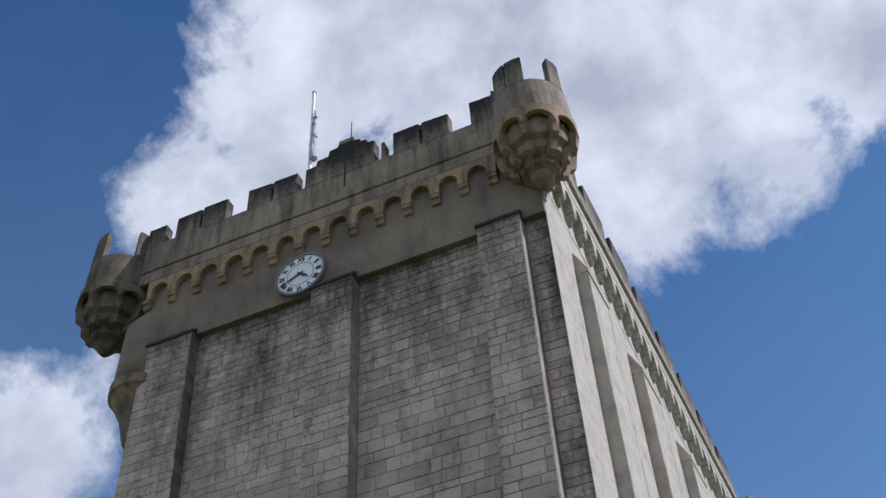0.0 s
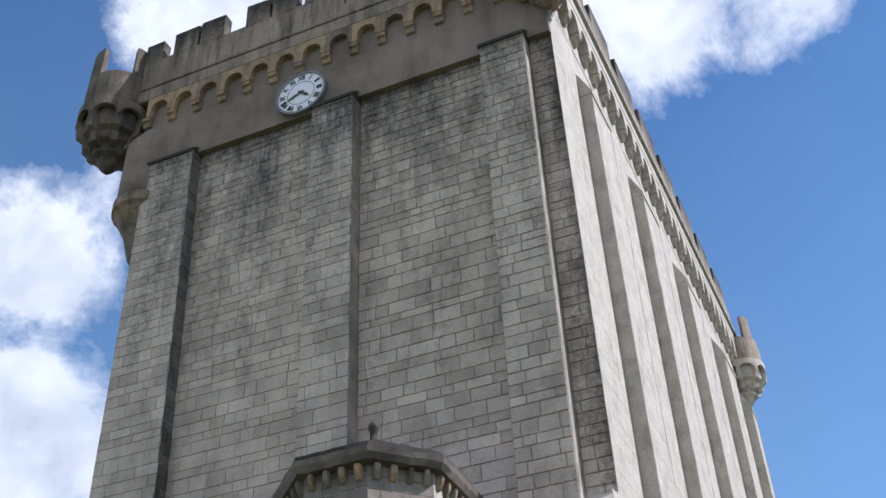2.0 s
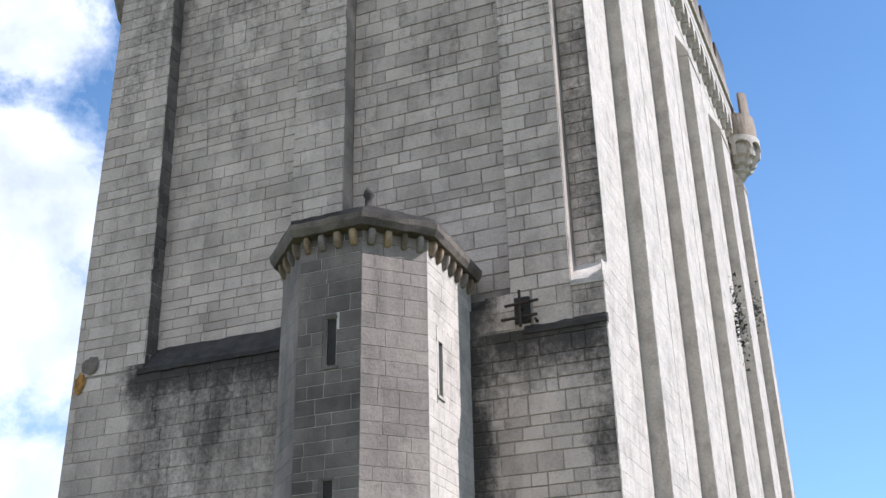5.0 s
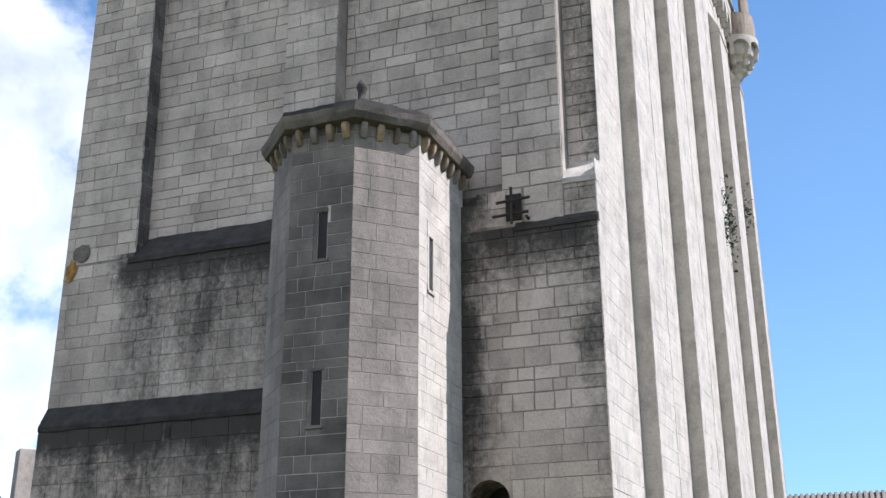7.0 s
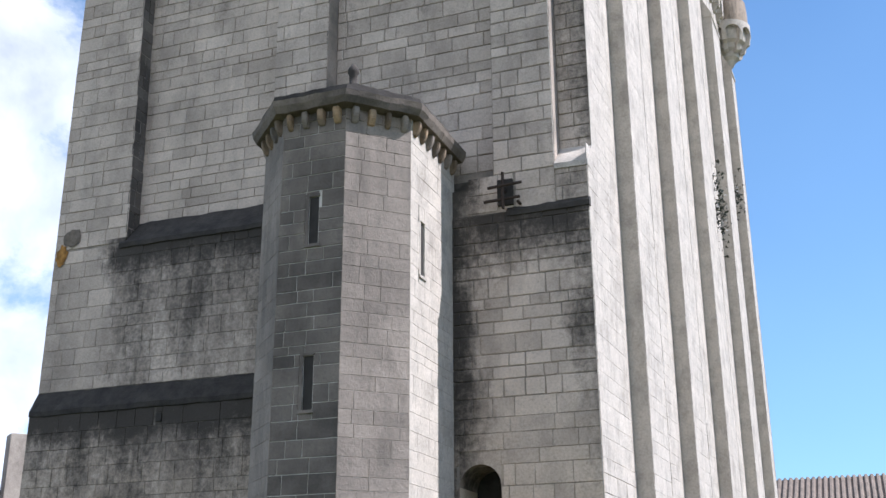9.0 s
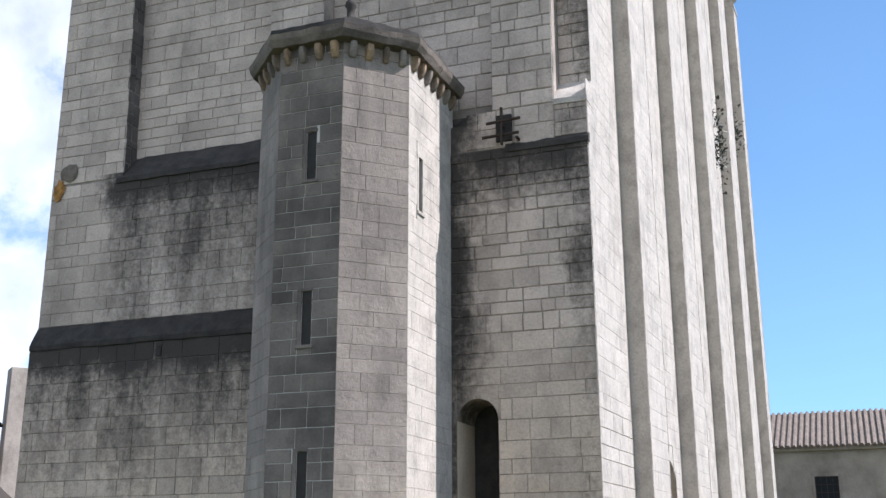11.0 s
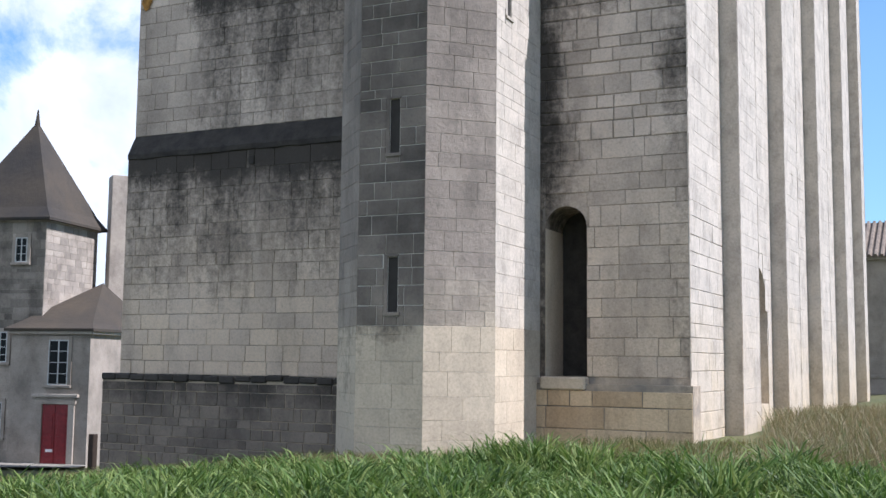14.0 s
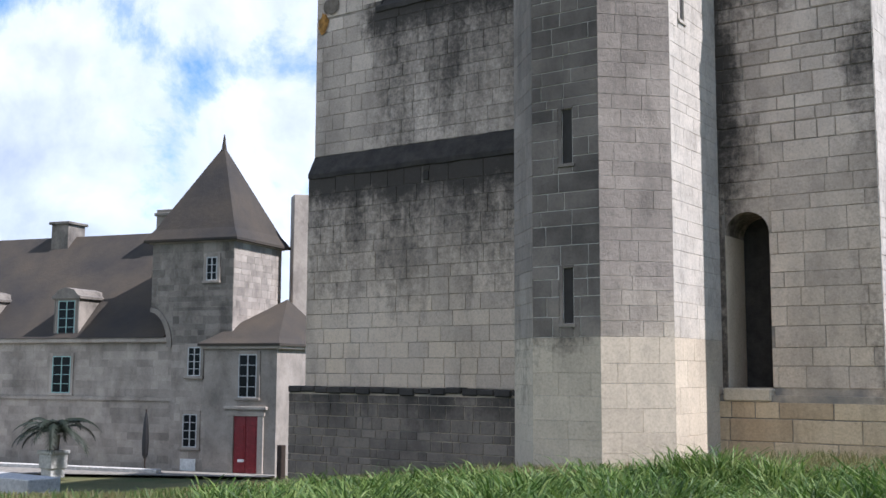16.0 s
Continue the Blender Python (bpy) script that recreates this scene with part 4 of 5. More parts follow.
def window(name, parent, m, u, n, z, w, h, cols, rows, frame_mat, label=""):
    """A casement set in a stone reveal: frame, bars, panes and a sill."""
    e = new(name)
    e.parent = parent
    e.matrix_local = m
    if label:
        e["label"] = label
    boxes("reveal", HOUSE, e, (u - 0.14, u, n - 0.05, n + 0.1, z - 0.05, z + h + 0.14), (u + w, u + w + 0.14, n - 0.05, n + 0.1, z - 0.05, z + h + 0.14), (u, u + w, n - 0.05, n + 0.1, z + h, z + h + 0.14), bevel=0.01)
    boxes("sill", HOUSE, e, (u - 0.16, u + w + 0.16, n - 0.11, n + 0.1, z - 0.11, z - 0.002), bevel=0.015)
    boxes("glass", GLASS, e, (u, u + w, n - 0.022, n - 0.008, z, z + h))
    specs = [(u, u + 0.04, n - 0.05, n - 0.01, z, z + h), (u + w - 0.04, u + w, n - 0.05, n - 0.01, z, z + h), (u + 0.04, u + w - 0.04, n - 0.05, n - 0.01, z, z + 0.04), (u + 0.04, u + w - 0.04, n - 0.05, n - 0.01, z + h - 0.04, z + h)]
    boxes("window_frame", frame_mat, e, *specs)
    bars = [(u + w * i / cols - (0.022 if i * 2 == cols else 0.01), u + w * i / cols + (0.022 if i * 2 == cols else 0.01), n - 0.045, n - 0.012, z + 0.04, z + h - 0.04) for i in range(1, cols)]
    bars += [(u + 0.04, u + w - 0.04, n - 0.04, n - 0.014, z + h * i / rows - 0.012, z + h * i / rows + 0.012) for i in range(1, rows)]
    boxes("glazing_bar", frame_mat, e, *bars)
    return e


def roof_hip(name, mat, parent, m, u0, u1, n0, n1, z0, apex, over=0.25, label=""):
    bm = bmesh.new()
    base = [bm.verts.new(p) for p in ((u0 - over, n0 - over, z0), (u1 + over, n0 - over, z0), (u1 + over, n1 + over, z0), (u0 - over, n1 + over, z0))]
    low = [bm.verts.new((v.co.x, v.co.y, z0 - 0.1)) for v in base]
    ring = [bm.verts.new(((u0 + u1) / 2 + (v.co.x - (u0 + u1) / 2) * 0.86, (n0 + n1) / 2 + (v.co.y - (n0 + n1) / 2) * 0.86, z0 + (apex[2] - z0) * 0.105)) for v in base]
    tips = [bm.verts.new(p) for p in apex[3]] if len(apex) > 3 else [bm.verts.new(apex)]
    bm.faces.new(low)
    for i in range(4):
        j = (i + 1) % 4
        bm.faces.new((low[i], low[j], base[j], base[i]))
        bm.faces.new((base[i], base[j], ring[j], ring[i]))
        bm.faces.new((ring[i], ring[j], tips[0]))
    ob = part(name, bm, mat, parent, label)
    ob.matrix_local = m
    return ob


def make_house():
    h = thing("manor_house", "old limestone manor wing with a slate roof and square stair tower", "house")
    m = HOUSE_FRAME

    def bx(name, mat, *specs, bevel=0.0, label=""):
        ob = boxes(name, mat, h, *specs, bevel=bevel, label=label)
        ob.matrix_local = m
        return ob
    n0 = 37.6
    bx("wing_wall", HOUSE, (-75, -25.75, n0, n0 + 9, -1, 5.25))
    bx("string_course", HOUSE, (-75, -25.92, n0 - 0.08, n0 + 0.1, 2.72, 2.88), bevel=0.015)
    bx("cornice", HOUSE, (-75, -25.92, n0 - 0.2, n0 + 0.1, 5.1, 5.3), bevel=0.03)
    bm = bmesh.new()
    prism(bm, [(n0 - 0.25, 5.3), (n0 + 4.5, 10.3), (n0 + 9.25, 5.3)], -75, -26.4, "x")
    ob = part("wing_roof", bm, SLATE, h, "mossy brown slate roof")
    ob.matrix_local = m
    bx("chimney", HOUSE_GREY, (-35.85, -34.85, n0 + 3.9, n0 + 5.1, 9.4, 10.85), (-35.95, -34.75, n0 + 3.8, n0 + 5.2, 10.85, 10.98), bevel=0.02, label="low stone chimney stack")
    bx("chimney", HOUSE_GREY, (-29.55, -28.75, n0 + 3.4, n0 + 4.4, 8.0, 11.2), (-29.62, -28.68, n0 + 3.32, n0 + 4.48, 10.9, 11.05), bevel=0.02)
    bx("chimney", HOUSE, (-1.0, 0.25, 0, 0.9, 0, 11.5), (0.25, 2.2, 0.1, 0.8, 0, 11.1), bevel=0.02, label="tall pale chimney stack").matrix_local = m @ pose(-21.6, n0 + 3.8, 0, 0, 0, 38)
    for u in (-32.08, -37.1, -42.3):
        window("window", h, m, u, n0, 3.0, 0.95, 1.55, 2, 4, FRAME_TEAL, "teal casement window")
    # dormers
    for u in (-32.0, -37.05, -42.25):
        d = new("dormer")
        d.parent = h
        d.matrix_local = m
        boxes("cheek", HOUSE_GREY, d, (u - 0.12, u + 0.08, n0 - 0.05, n0 + 2.2, 5.3, 7.0), (u + 1.0, u + 1.2, n0 - 0.05, n0 + 2.2, 5.3, 7.0), bevel=0.02)
        bm = bmesh.new()
        prism(bm, [(u - 0.22, 6.98), (u + 1.3, 6.98), (u + 1.3, 7.08), (u + 1.16, 7.14), (u + 0.95, 7.36), (u + 0.54, 7.46), (u + 0.13, 7.36), (u - 0.08, 7.14), (u - 0.22, 7.08)], n0 - 0.13, n0 + 2.4)
        part("pediment", bm, HOUSE_GREY, d)
        window("window", d, Matrix(), u + 0.1, n0, 5.4, 0.88, 1.5, 2, 4, FRAME_TEAL)
    # square stair tower
    tu0, tu1, tn = -26.95, -23.1, 37.25
    bx("tower_wall", HOUSE_GREY, (tu0, tu1, tn, tn + 3.8, 6.5, 9.2), (tu0 + 1.05, tu1, tn, tn + 3.8, 4.9, 6.5), label="grey weathered upper stage")
    bx("tower_wall", HOUSE, (tu0 + 1.05, tu1 + 1.4, tn, tn + 3.8, -1, 4.9))
    bx("tower_cornice", HOUSE, (tu0 - 0.12, tu1 + 0.12, tn - 0.12, tn + 3.92, 9.1, 9.25), bevel=0.03)
    roof_hip("tower_roof", SLATE, h, m, tu0, tu1, tn, tn + 3.8, 9.25, ((tu0 + tu1) / 2 + 0.12, tn + 1.9, 13.45), 0.28, "steep pyramid slate roof")
    bm = bmesh.new()
    rod(bm, ((tu0 + tu1) / 2 + 0.12, tn + 1.9, 13.25), ((tu0 + tu1) / 2 + 0.12, tn + 1.9, 13.95), 0.12, 0.02)
    part("roof_spike", bm, SLATE, h).matrix_local = m
    window("window", h, m, -24.35, tn, 7.55, 0.5, 0.95, 2, 3, FRAME_WHITE)
    window("window", h, m, -25.1, tn, 3.75, 0.6, 1.15, 2, 4, FRAME_WHITE, "white casement window")
    window("window", h, m, -25.25, tn, 0.95, 0.66, 1.3, 2, 4, FRAME_WHITE, "white casement window")
    # a quarter arch carries the overhanging upper stage
    arc = [(tu0 + 1.05 * math.cos(math.pi / 2 * i / 10), 4.9 + 1.6 * math.sin(math.pi / 2 * i / 10)) for i in range(11)]
    bm = bmesh.new()
    prism(bm, [(tu0 + 1.05, 6.5)] + arc[::-1], tn + 0.02, tn + 3.8)
    part("squinch", bm, HOUSE_GREY, h, "curved stone squinch under the tower").matrix_local = m
    bm = bmesh.new()
    inner = [(tu0 - 0.02 + 0.85 * math.cos(math.pi / 2 * i / 10), 4.9 + 1.42 * math.sin(math.pi / 2 * i / 10)) for i in range(11)]
    prism(bm, arc + inner[::-1], tn - 0.05, tn + 0.5)
    part("arch_moulding", bm, HOUSE, h, "pale moulding round the squinch").matrix_local = m
    # facing blocks of the tower and the wing
    rr = random.Random(31)
    tower_holes = ((-24.5, -23.7, 7.3, 8.7),)
    stone_sheet("tower_stonework", courses(tu0, tu1, 6.52, 9.1, rr, (0.24, 0.32), (0.35, 0.7), tower_holes, 0.008) + courses(tu0 + 1.05, tu1, 5.05, 6.5, rr, (0.24, 0.32), (0.35, 0.7), (), 0.008), m @ pose(0, tn - 0.02, 0), HOUSE_GREY, h, rr, 0.01, 0.008)
    # sun-facing side in the paler stone: its brightness is partly in the colour
    stone_sheet("tower_stonework", courses(0, 3.8, 4.9, 9.1, rr, (0.24, 0.32), (0.35, 0.7), (), 0.008), m @ pose(tu1 + 0.02, tn, 0, 0, 0, 90), HOUSE, h, rr, 0.008, 0.007)
    stone_sheet("tower_stonework", courses(tu0 + 1.05, -23.92, -0.9, 5.0, rr, (0.26, 0.34), (0.4, 0.8), ((-25.25, -24.35, 3.6, 5.05), (-25.4, -24.45, 0.8, 2.4)), 0.006), m @ pose(0, tn - 0.02, 0), HOUSE, h, rr, 0.006, 0.006)
    wing_holes = tuple((u - 0.25, u + 1.2, 2.7, 4.75) for u in (-32.08, -37.1, -42.3))
    stone_sheet("wing_stonework", courses(-48, -25.92, 2.9, 5.08, rr, (0.28, 0.34), (0.45, 0.9), wing_holes, 0.005), m @ pose(0, n0 - 0.02, 0), HOUSE, h, rr, 0.005, 0.005)
    stone_sheet("wing_stonework", courses(-48, -25.92, -0.8, 2.72, rr, (0.28, 0.34), (0.45, 0.9), (), 0.005), m @ pose(0, n0 - 0.02, 0), HOUSE, h, rr, 0.005, 0.005)
    # porch with the red door
    pu0, pu1, pn = -23.9, -20.7, 36.6
    bx("porch_wall", HOUSE, (pu0, pu1, pn, pn + 5, -1, 4.85))
    bx("porch_cornice", HOUSE, (pu0 - 0.15, pu1 + 0.15, pn - 0.15, pn + 5.1, 4.8, 5.02), bevel=0.03)
    roof_hip("porch_roof", SLATE, h, m, pu0, pu1, pn, pn + 5, 5.02, ((pu0 + pu1) / 2 + 0.4, pn + 2.9, 6.9), 0.22, "low slate roof with yellow lichen")
    window("window", h, m, -22.35, pn, 2.95, 0.8, 1.65, 2, 4, FRAME_WHITE, "tall white casement window")
    door = new("door")
    door.parent = h
    door.matrix_local = m
    door["label"] = "dark red panelled door in a moulded surround"
    boxes("surround", HOUSE, door, (-22.75, -22.50, pn - 0.08, pn + 0.1, -0.6, 2.25), (-21.45, -21.20, pn - 0.08, pn + 0.1, -0.6, 2.25), (-22.80, -21.15, pn - 0.1, pn + 0.1, 2.25, 2.4), (-22.90, -21.05, pn - 0.16, pn + 0.1, 2.5, 2.62), (-22.75, -21.20, pn - 0.05, pn + 0.1, 2.4, 2.5), bevel=0.012)
    boxes("leaf", RED, door, (-22.50, -21.98, pn - 0.03, pn + 0.03, -0.6, 2.25), (-21.97, -21.45, pn - 0.03, pn + 0.03, -0.6, 2.25), bevel=0.012)
    boxes("leaf_panel", RED, door, *[(a, a + 0.36, pn - 0.045, pn - 0.02, z, z + 0.7) for a in (-22.42, -21.89) for z in (-0.45, 0.4, 1.2)], bevel=0.01)
    boxes("letter_plate", WHITE_PAPER, door, (-22.30, -22.02, pn - 0.05, pn - 0.03, 0.52, 0.62))
    bx("notice_board", WHITE_PAPER, (-25.3, -24.6, tn - 0.06, tn - 0.004, -0.1, 0.5))
    return h


make_house()
HF = HOUSE_FRAME


def on_court(u, n, z=0.0):
    return HF @ Vector((u, n, z))


def make_court():
    bm = bmesh.new()
    pts = [(-75, 25.5), (-38, 29.0), (-29, 33.5), (-20.5, 35.6), (-20.5, 36.55), (-75, 37.55)]
    vs = [bm.verts.new((HF @ Vector((u, n, 0.0))).to_tuple()[:2] + ((HF @ Vector((u, n, 0.1))).z,)) for u, n in pts]
    bm.faces.new(vs)
    bmesh.ops.triangulate(bm, faces=bm.faces)
    tagged(part("courtyard", bm, plain_material("pale_gravel", (0.22, 0.205, 0.18), 0.95, 0, 3.0, 0.3, 0.02)), "pale gravel courtyard in front of the manor", "courtyard", kind="structure")
    k = boxes("kerb", KERB, None, (-38.5, -25.0, 35.2, 35.55, -0.1, 0.24), bevel=0.02)
    k.matrix_world = HF
    tagged(k, "low white kerb along the courtyard", "kerb", kind="structure")


make_court()


def make_palm(u, n):
    base = on_court(u, n, 0.1)
    p = thing("potted_palm", "small palm with drooping fronds in a white planter", "plant", at=base)
    p.scale = (HOUSE_SCALE,) * 3
    boxes("planter", KERB, p, (-0.36, 0.36, -0.36, 0.36, 0.3, 0.9), (-0.42, 0.42, -0.42, 0.42, 0.82, 0.95), (-0.3, 0.3, -0.3, 0.3, -0.05, 0.3), bevel=0.02, label="white square planter")
    bm = bmesh.new()
    rod(bm, (0, 0, 0.85), (0.04, 0, 1.5), 0.16, 0.2, 10)
    part("trunk", bm, BARK, p)
    r = random.Random(3)
    for i in range(26):
        bm = bmesh.new()
        a = i * 2.4 + r.uniform(-0.2, 0.2)
        up = r.uniform(0.5, 1.25)
        length = r.uniform(1.4, 1.9)
        pos, last = Vector((0.04, 0, 1.5)), None
        ang = up
        for s in range(12):
            step = Vector((math.cos(a) * math.cos(ang), math.sin(a) * math.cos(ang), math.sin(ang))) * (length / 12)
            sidew = Vector((-math.sin(a), math.cos(a), 0))
            rod(bm, pos, pos + step, 0.018, 0.014, 5)
            wid = 0.36 * math.sin(math.pi * (s + 1) / 13)
            for sg in (-1, 1):
                for along in (0.0, 0.5):
                    root = pos + step * along
                    tip = root + sidew * sg * wid + step * 1.9 + Vector((0, 0, -0.3 * wid))
                    bm.faces.new([bm.verts.new(q) for q in (root, root + step * 0.62, tip)])
            pos = pos + step
            ang -= 0.17
        part("frond", bm, PALM_GREEN, p)


make_palm(-27.7, 32.7)


def make_parasol(u, n):
    p = thing("folded_parasol", "dark folded parasol standing by the manor wall", "parasol", at=on_court(u, n, 0.1))
    p.scale = (HOUSE_SCALE,) * 3
    bm = bmesh.new()
    rod(bm, (0, 0, 0), (0, 0, 2.35), 0.03)
    part("pole", bm, IRON, p)
    bm = bmesh.new()
    lathe(bm, [(0.06, 0.45), (0.12, 0.6), (0.14, 1.1), (0.1, 1.8), (0.02, 2.3)], 0, 0, 10)
    part("canopy", bm, BLACK, p, "folded black cloth")
    boxes("foot", IRON, p, (-0.22, 0.22, -0.22, 0.22, 0, 0.07), bevel=0.01)


make_parasol(-26.25, 36.2)
post = thing("gate_post", "dark slim post beside the porch", "post", at=on_court(-20.1, 36.0))
post.scale = (HOUSE_SCALE,) * 3
boxes("shaft", IRON, post, (-0.12, 0.12, -0.12, 0.12, 0.0, 1.25), bevel=0.02)
ledge = thing("stone_block", "pale stone block at the courtyard edge", "block", at=on_court(-25.6, 28.6))
ledge.scale = (HOUSE_SCALE,) * 3
boxes("slab", KERB, ledge, (-2.6, 1.4, -0.6, 0.6, 0.0, 0.55), (-1.4, -0.7, -0.62, -0.3, 0.1, 0.45), bevel=0.03)


# ---- the farm range behind the keep ----
def make_range():
    b = thing("stone_range", "long stone range with clay tile roof and barred windows", "building")
    y, z0 = 60.0, 7.85
    boxes("wall", HOUSE, b, (-12, 26, y, y + 8, -1, z0))
    boxes("band", HOUSE, b, (-12, 26, y - 0.07, y + 0.1, 1.62, 1.8), bevel=0.02)
    boxes("cornice", HOUSE, b, (-12, 26, y - 0.25, y + 0.1, z0 - 0.18, z0), bevel=0.03)
    bm = bmesh.new()
    prism(bm, [(y - 0.4, z0), (y + 4.0, z0 + 2.25), (y + 8.4, z0)], -12, 26, "x")
    part("roof", bm, TILE, b)
    bm = bmesh.new()
    slope = math.hypot(4.4, 2.25)
    for i in range(int(38 / 0.3)):
        u = -12 + i * 0.3 + 0.15
        a, c = Vector((u, y - 0.42, z0 + 0.02)), Vector((u, y + 4.0, z0 + 2.28))
        rod(bm, a, c, 0.1, 0.1, 6)
    tagged(part("tile_ridging", bm, TILE, b, "ridged rows of clay tile"), kind="stuff")
    for u in (-2.6, 2.9, 8.5):
        for z in (4.75, 2.85):
            window("window", b, Matrix(), u, y, z, 1.15, 1.62, 4, 4, IRON, "dark barred window")


make_range()


# ---- grass ----
def grass_material(name, a, b, c):
    m, t, bsdf = material(name, 0.6)
    info = t.nodes.new("ShaderNodeNewGeometry")
    n = noise_of(t, info.outputs["Position"], 0.7, 3.0)
    mix = maths(t, "ADD", maths(t, "MULTIPLY", info.outputs["Random Per Island"], 0.55), maths(t, "MULTIPLY", n, 0.5))
    t.links.new(ramp(t, mix, [(0.15, a), (0.5, b), (0.85, c)]), bsdf.inputs["Base Color"])
    bsdf.inputs["Subsurface Weight"].default_value = 0.0
    tr = t.nodes.new("ShaderNodeBsdfTranslucent")
    t.links.new(ramp(t, mix, [(0.15, a), (0.5, b), (0.85, c)]), tr.inputs[0])
    ms = t.nodes.new("ShaderNodeMixShader")
    ms.inputs[0].default_value = 0.35
    t.links.new(bsdf.outputs[0], ms.inputs[1])
    t.links.new(tr.outputs[0], ms.inputs[2])
    t.links.new(ms.outputs[0], t.nodes["Material Output"].inputs[0])
    return m


def grass_patch(name, label, mat, count, where, height, width, seed, lean=0.5, seeded=False):
    r = random.Random(seed)
    verts, faces = [], []
    while count > 0:
        spot = where(r)
        if spot is None:
            continue
        cx, cy, scale = spot
        for _ in range(r.randint(5, 11)):
            count -= 1
            x, y = cx + r.gauss(0, 0.1), cy + r.gauss(0, 0.1)
            z = ground_z(x, y) - 0.04
            h = height * scale * r.uniform(0.55, 1.15)
            a = r.uniform(0, 6.283)
            w = width * r.uniform(0.7, 1.4)
            dx, dy = math.cos(a), math.sin(a)
            bend = lean * h * r.uniform(0.2, 1.0)
            tw = r.uniform(0, 6.283)
            sx, sy = math.cos(tw) * w / 2, math.sin(tw) * w / 2
            k = len(verts)
            for s, ww in ((0, 1.0), (0.45, 0.9), (0.8, 0.55)):
                px, py, pz = x + dx * bend * s * s, y + dy * bend * s * s, z + h * s * (1 - 0.16 * s * lean)
                verts.append((px - sx * ww, py - sy * ww, pz))
                verts.append((px + sx * ww, py + sy * ww, pz))
            verts.append((x + dx * bend, y + dy * bend, z + h * (1 - 0.25 * lean)))
            faces += [(k, k + 1, k + 3, k + 2), (k + 2, k + 3, k + 5, k + 4), (k + 4, k + 5, k + 6)]
    me = bpy.data.meshes.new(name)
    me.from_pydata(verts, [], faces)
    me.update()
    me.materials.append(mat)
    return tagged(new(name, me), label, "grass", kind="stuff")


def polar(r, a0, a1, d0, d1):
    a, d = radians(r.uniform(a0, a1)), math.sqrt(r.uniform(d0 * d0, d1 * d1))
    return d * math.sin(a), d * math.cos(a)


def reeds(r):
    x, y = polar(r, -47, 4, 10.0, 15.5)
    s = 0.85 + 0.8 * noise.noise((x * 0.9, y * 0.9, 3.0))
    if s < 0.6 and r.random() < 0.6:
        return None
    if x > -7.5:
        s += 1.5 * max(0.0, noise.noise((x * 1.6, y * 0.7, 11.0)))
    a = math.degrees(math.atan2(x, y))
    if a < -43 and r.random() < 0.5:
        return None
    return (x, y, max(0.35, s)) if r.random() < 0.9 else None


def low_grass(r):
    x, y = polar(r, -62, 12, 5.0, 21.5)
    if (y > 20.2 and x < XR + 0.4) or (y > 17.8 and -12.5 < x < -7.8):
        return None
    return x, y, 0.8 + 0.5 * noise.noise((x * 0.4, y * 0.4, 7.0))


def dry(r):
    x, y = polar(r, -9, 9, 16.0, 30.0)
    if x < XR + 0.7 and y > 20:
        return None
    return x, y, 0.9 + 0.4 * noise.noise((x * 0.4, y * 0.4, 9.0))


def meadow(r):
    x, y = polar(r, -70, -36, 12.0, 46.0)
    if x > -20.5 and y > 19.5:
        return None
    return x, y, 0.8 + 0.4 * noise.noise((x * 0.4, y * 0.4, 5.0))


grass_patch("reed_grass", "tall bright green grass tufts before the keep", grass_material("green_blades", (0.022, 0.048, 0.008), (0.075, 0.148, 0.022), (0.24, 0.30, 0.085)), 27000, reeds, 0.48, 0.027, 1, 1.0)
grass_patch("low_grass", "short green and straw meadow grass", grass_material("mixed_blades", (0.055, 0.08, 0.018), (0.15, 0.145, 0.05), (0.30, 0.24, 0.12)), 62000, low_grass, 0.3, 0.012, 2)
grass_patch("dry_grass", "tall dry straw-coloured grass beside the keep", grass_material("dry_blades", (0.16, 0.13, 0.06), (0.27, 0.22, 0.12), (0.12, 0.15, 0.05)), 18000, dry, 0.55, 0.014, 3, 0.6)
grass_patch("meadow_grass", "mown green grass towards the courtyard", grass_material("meadow_blades", (0.045, 0.085, 0.017), (0.09, 0.14, 0.033), (0.17, 0.19, 0.06)), 28000, meadow, 0.3, 0.022, 4)
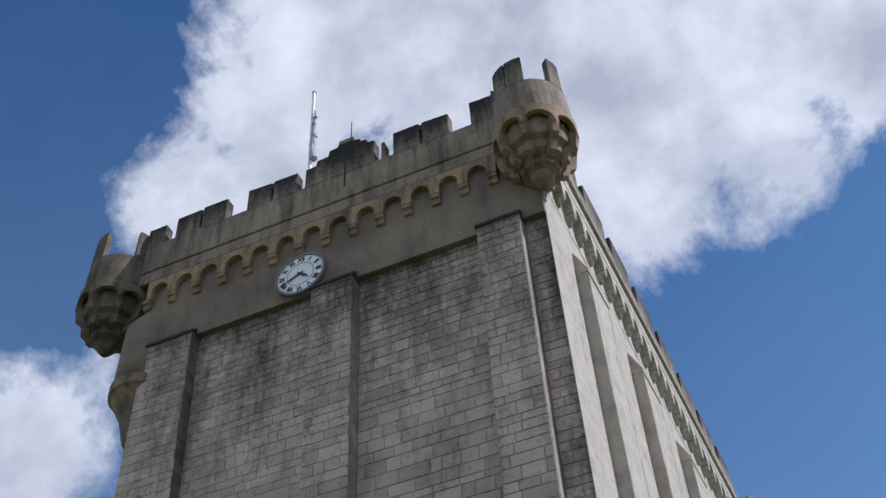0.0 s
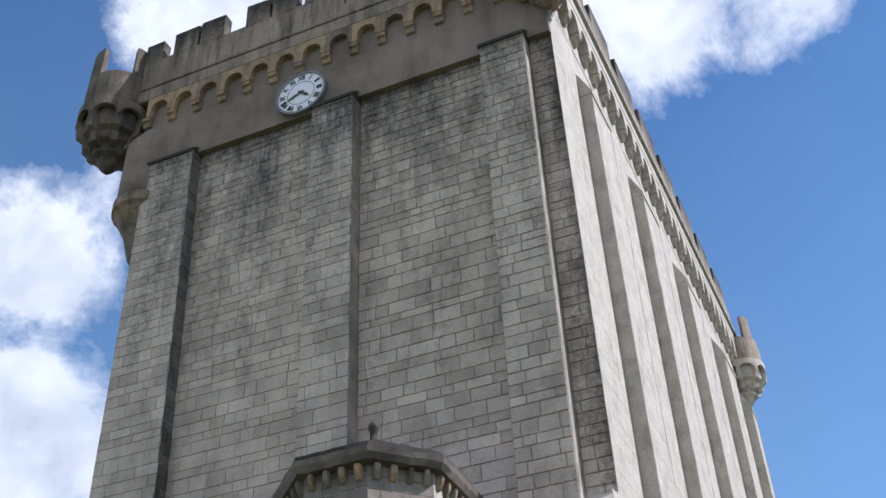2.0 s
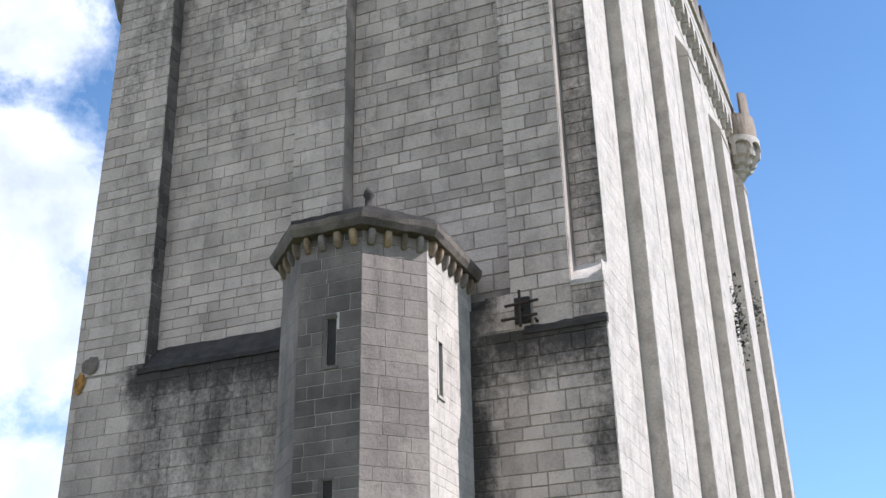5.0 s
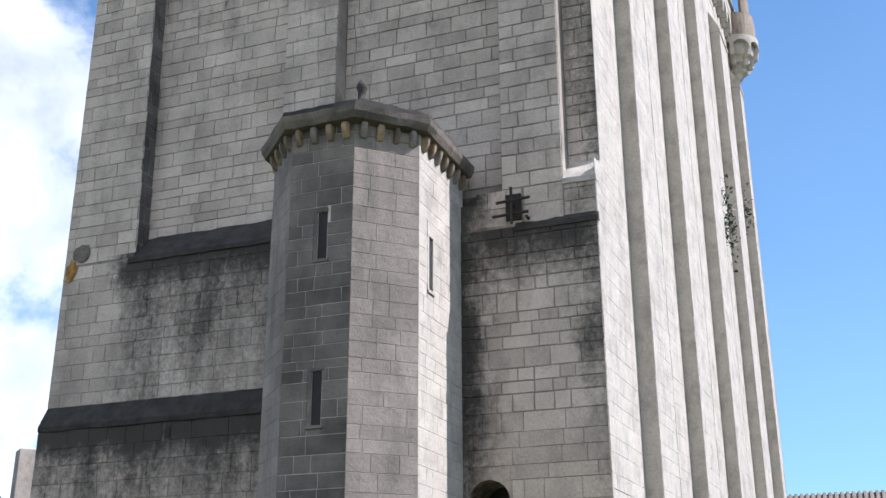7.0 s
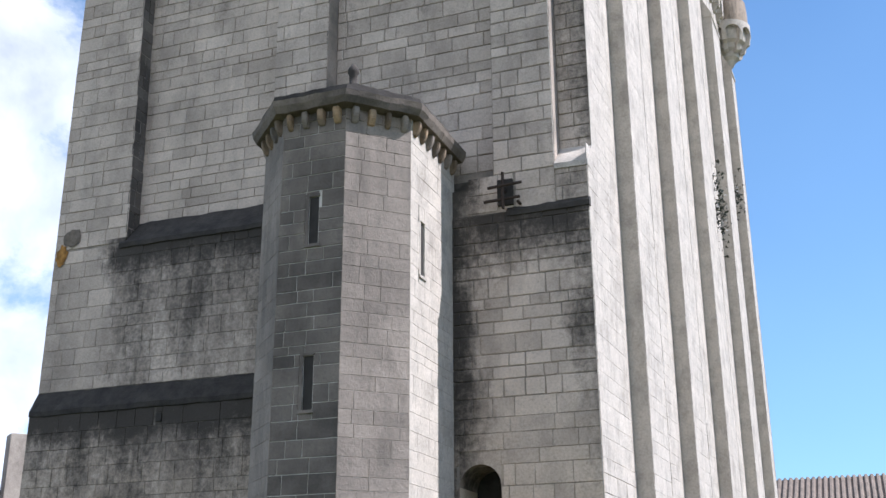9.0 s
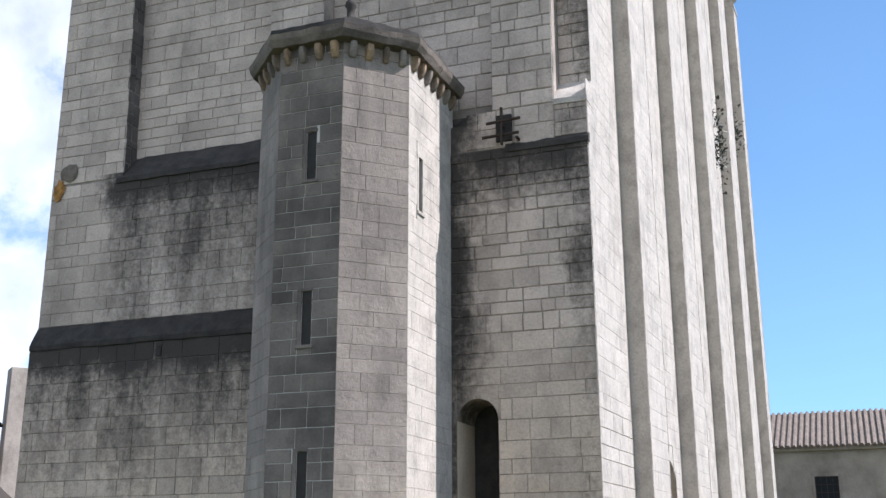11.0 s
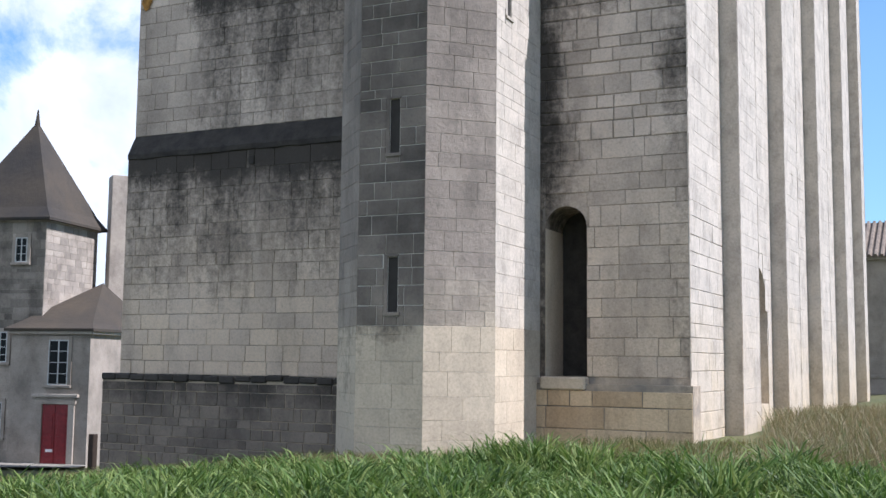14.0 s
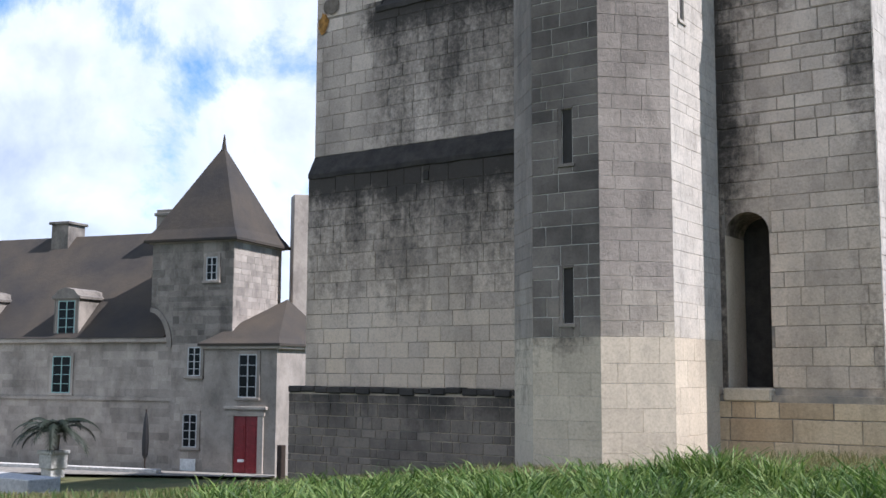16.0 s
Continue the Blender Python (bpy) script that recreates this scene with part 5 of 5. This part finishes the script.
for i in range(16):
    r = random.Random(50 + i)
    a = radians(-33 + 1.1 * i + r.uniform(-0.5, 0.5))
    d = 9.4 + r.uniform(-0.3, 0.5)
    x, y = d * math.sin(a), d * math.cos(a)
    bm = bmesh.new()
    bmesh.ops.create_icosphere(bm, subdivisions=2, radius=1.0)
    s = Vector((r.uniform(0.1, 0.22), r.uniform(0.08, 0.15), r.uniform(0.06, 0.12)))
    for v in bm.verts:
        v.co = Vector((v.co.x * s.x, v.co.y * s.y, v.co.z * s.z)) * (1 + 0.25 * noise.noise(v.co * 2 + Vector((i, 0, 0))))
    ob = part("pale_stone", bm, PALE_ROCK)
    ob.location = (x, y, ground_z(x, y) + s.z * 0.5)
    tagged(ob, "pale limestone rubble lying in the grass", "stone", "rubble in the grass")


hollow = thing("wall_hollow", "broken hollow with orange lichen in the keep wall", "hollow")
# flat dark patch on the wall stands in for the hollow's shaded depth
bm = bmesh.new()
bmesh.ops.create_icosphere(bm, subdivisions=3, radius=1.0)
for v in bm.verts:
    v.co = Vector((v.co.x * 0.28, v.co.y * 0.025, v.co.z * 0.22)) * (1 + 0.35 * noise.noise(v.co * 1.6)) + Vector((-18.2, 20.985, 11.8))
part("recess", bm, S_PLINTH, hollow)
bm = bmesh.new()
bmesh.ops.create_icosphere(bm, subdivisions=3, radius=1.0)
for v in bm.verts:
    v.co = Vector((v.co.x * 0.16, v.co.y * 0.02, v.co.z * 0.26)) * (1 + 0.5 * noise.noise(v.co * 2.1)) + Vector((-18.5, 20.985, 11.35))
part("lichen", bm, plain_material("orange_lichen", (0.30, 0.15, 0.035), 0.95, 0, 7.0, 0.5), hollow, "orange lichen crust")


# ---- plants on the flank, then the blocks that are parts of their own ----
def wall_weed(v, z, seed):
    base = SIDE @ Vector((v, -0.02, z))
    w = thing("wall_weed", "small green weed rooted in the flank of the keep", "plant", "weeds on the wall", at=base)
    r = random.Random(seed)
    bm = bmesh.new()
    for _ in range(150):
        p = Vector((r.gauss(0.25, 0.16), r.gauss(0, 0.3), r.gauss(0, 0.55)))
        q = [p + Vector((r.uniform(-0.1, 0.1), r.uniform(-0.1, 0.1), r.uniform(-0.1, 0.1))) for _ in range(3)]
        bm.faces.new([bm.verts.new(c) for c in q])
    part("leaves", bm, PALM_GREEN, w)
    bm = bmesh.new()
    rod(bm, (-0.05, 0, -0.3), (0.25, 0, 0.4), 0.02, 0.01, 5)
    part("stem", bm, BARK, w)


wall_weed(17.4, 16.4, 1)
wall_weed(17.6, 17.6, 2)
wall_weed(23.2, 19.5, 3)

for blocks, m, mat, parent, r in ORDER:
    slim = parent.name == "stair_turret"
    stone_parts(blocks, m, mat, parent, r, 0.006 if slim else 0.01, 0.003 if slim else 0.008)
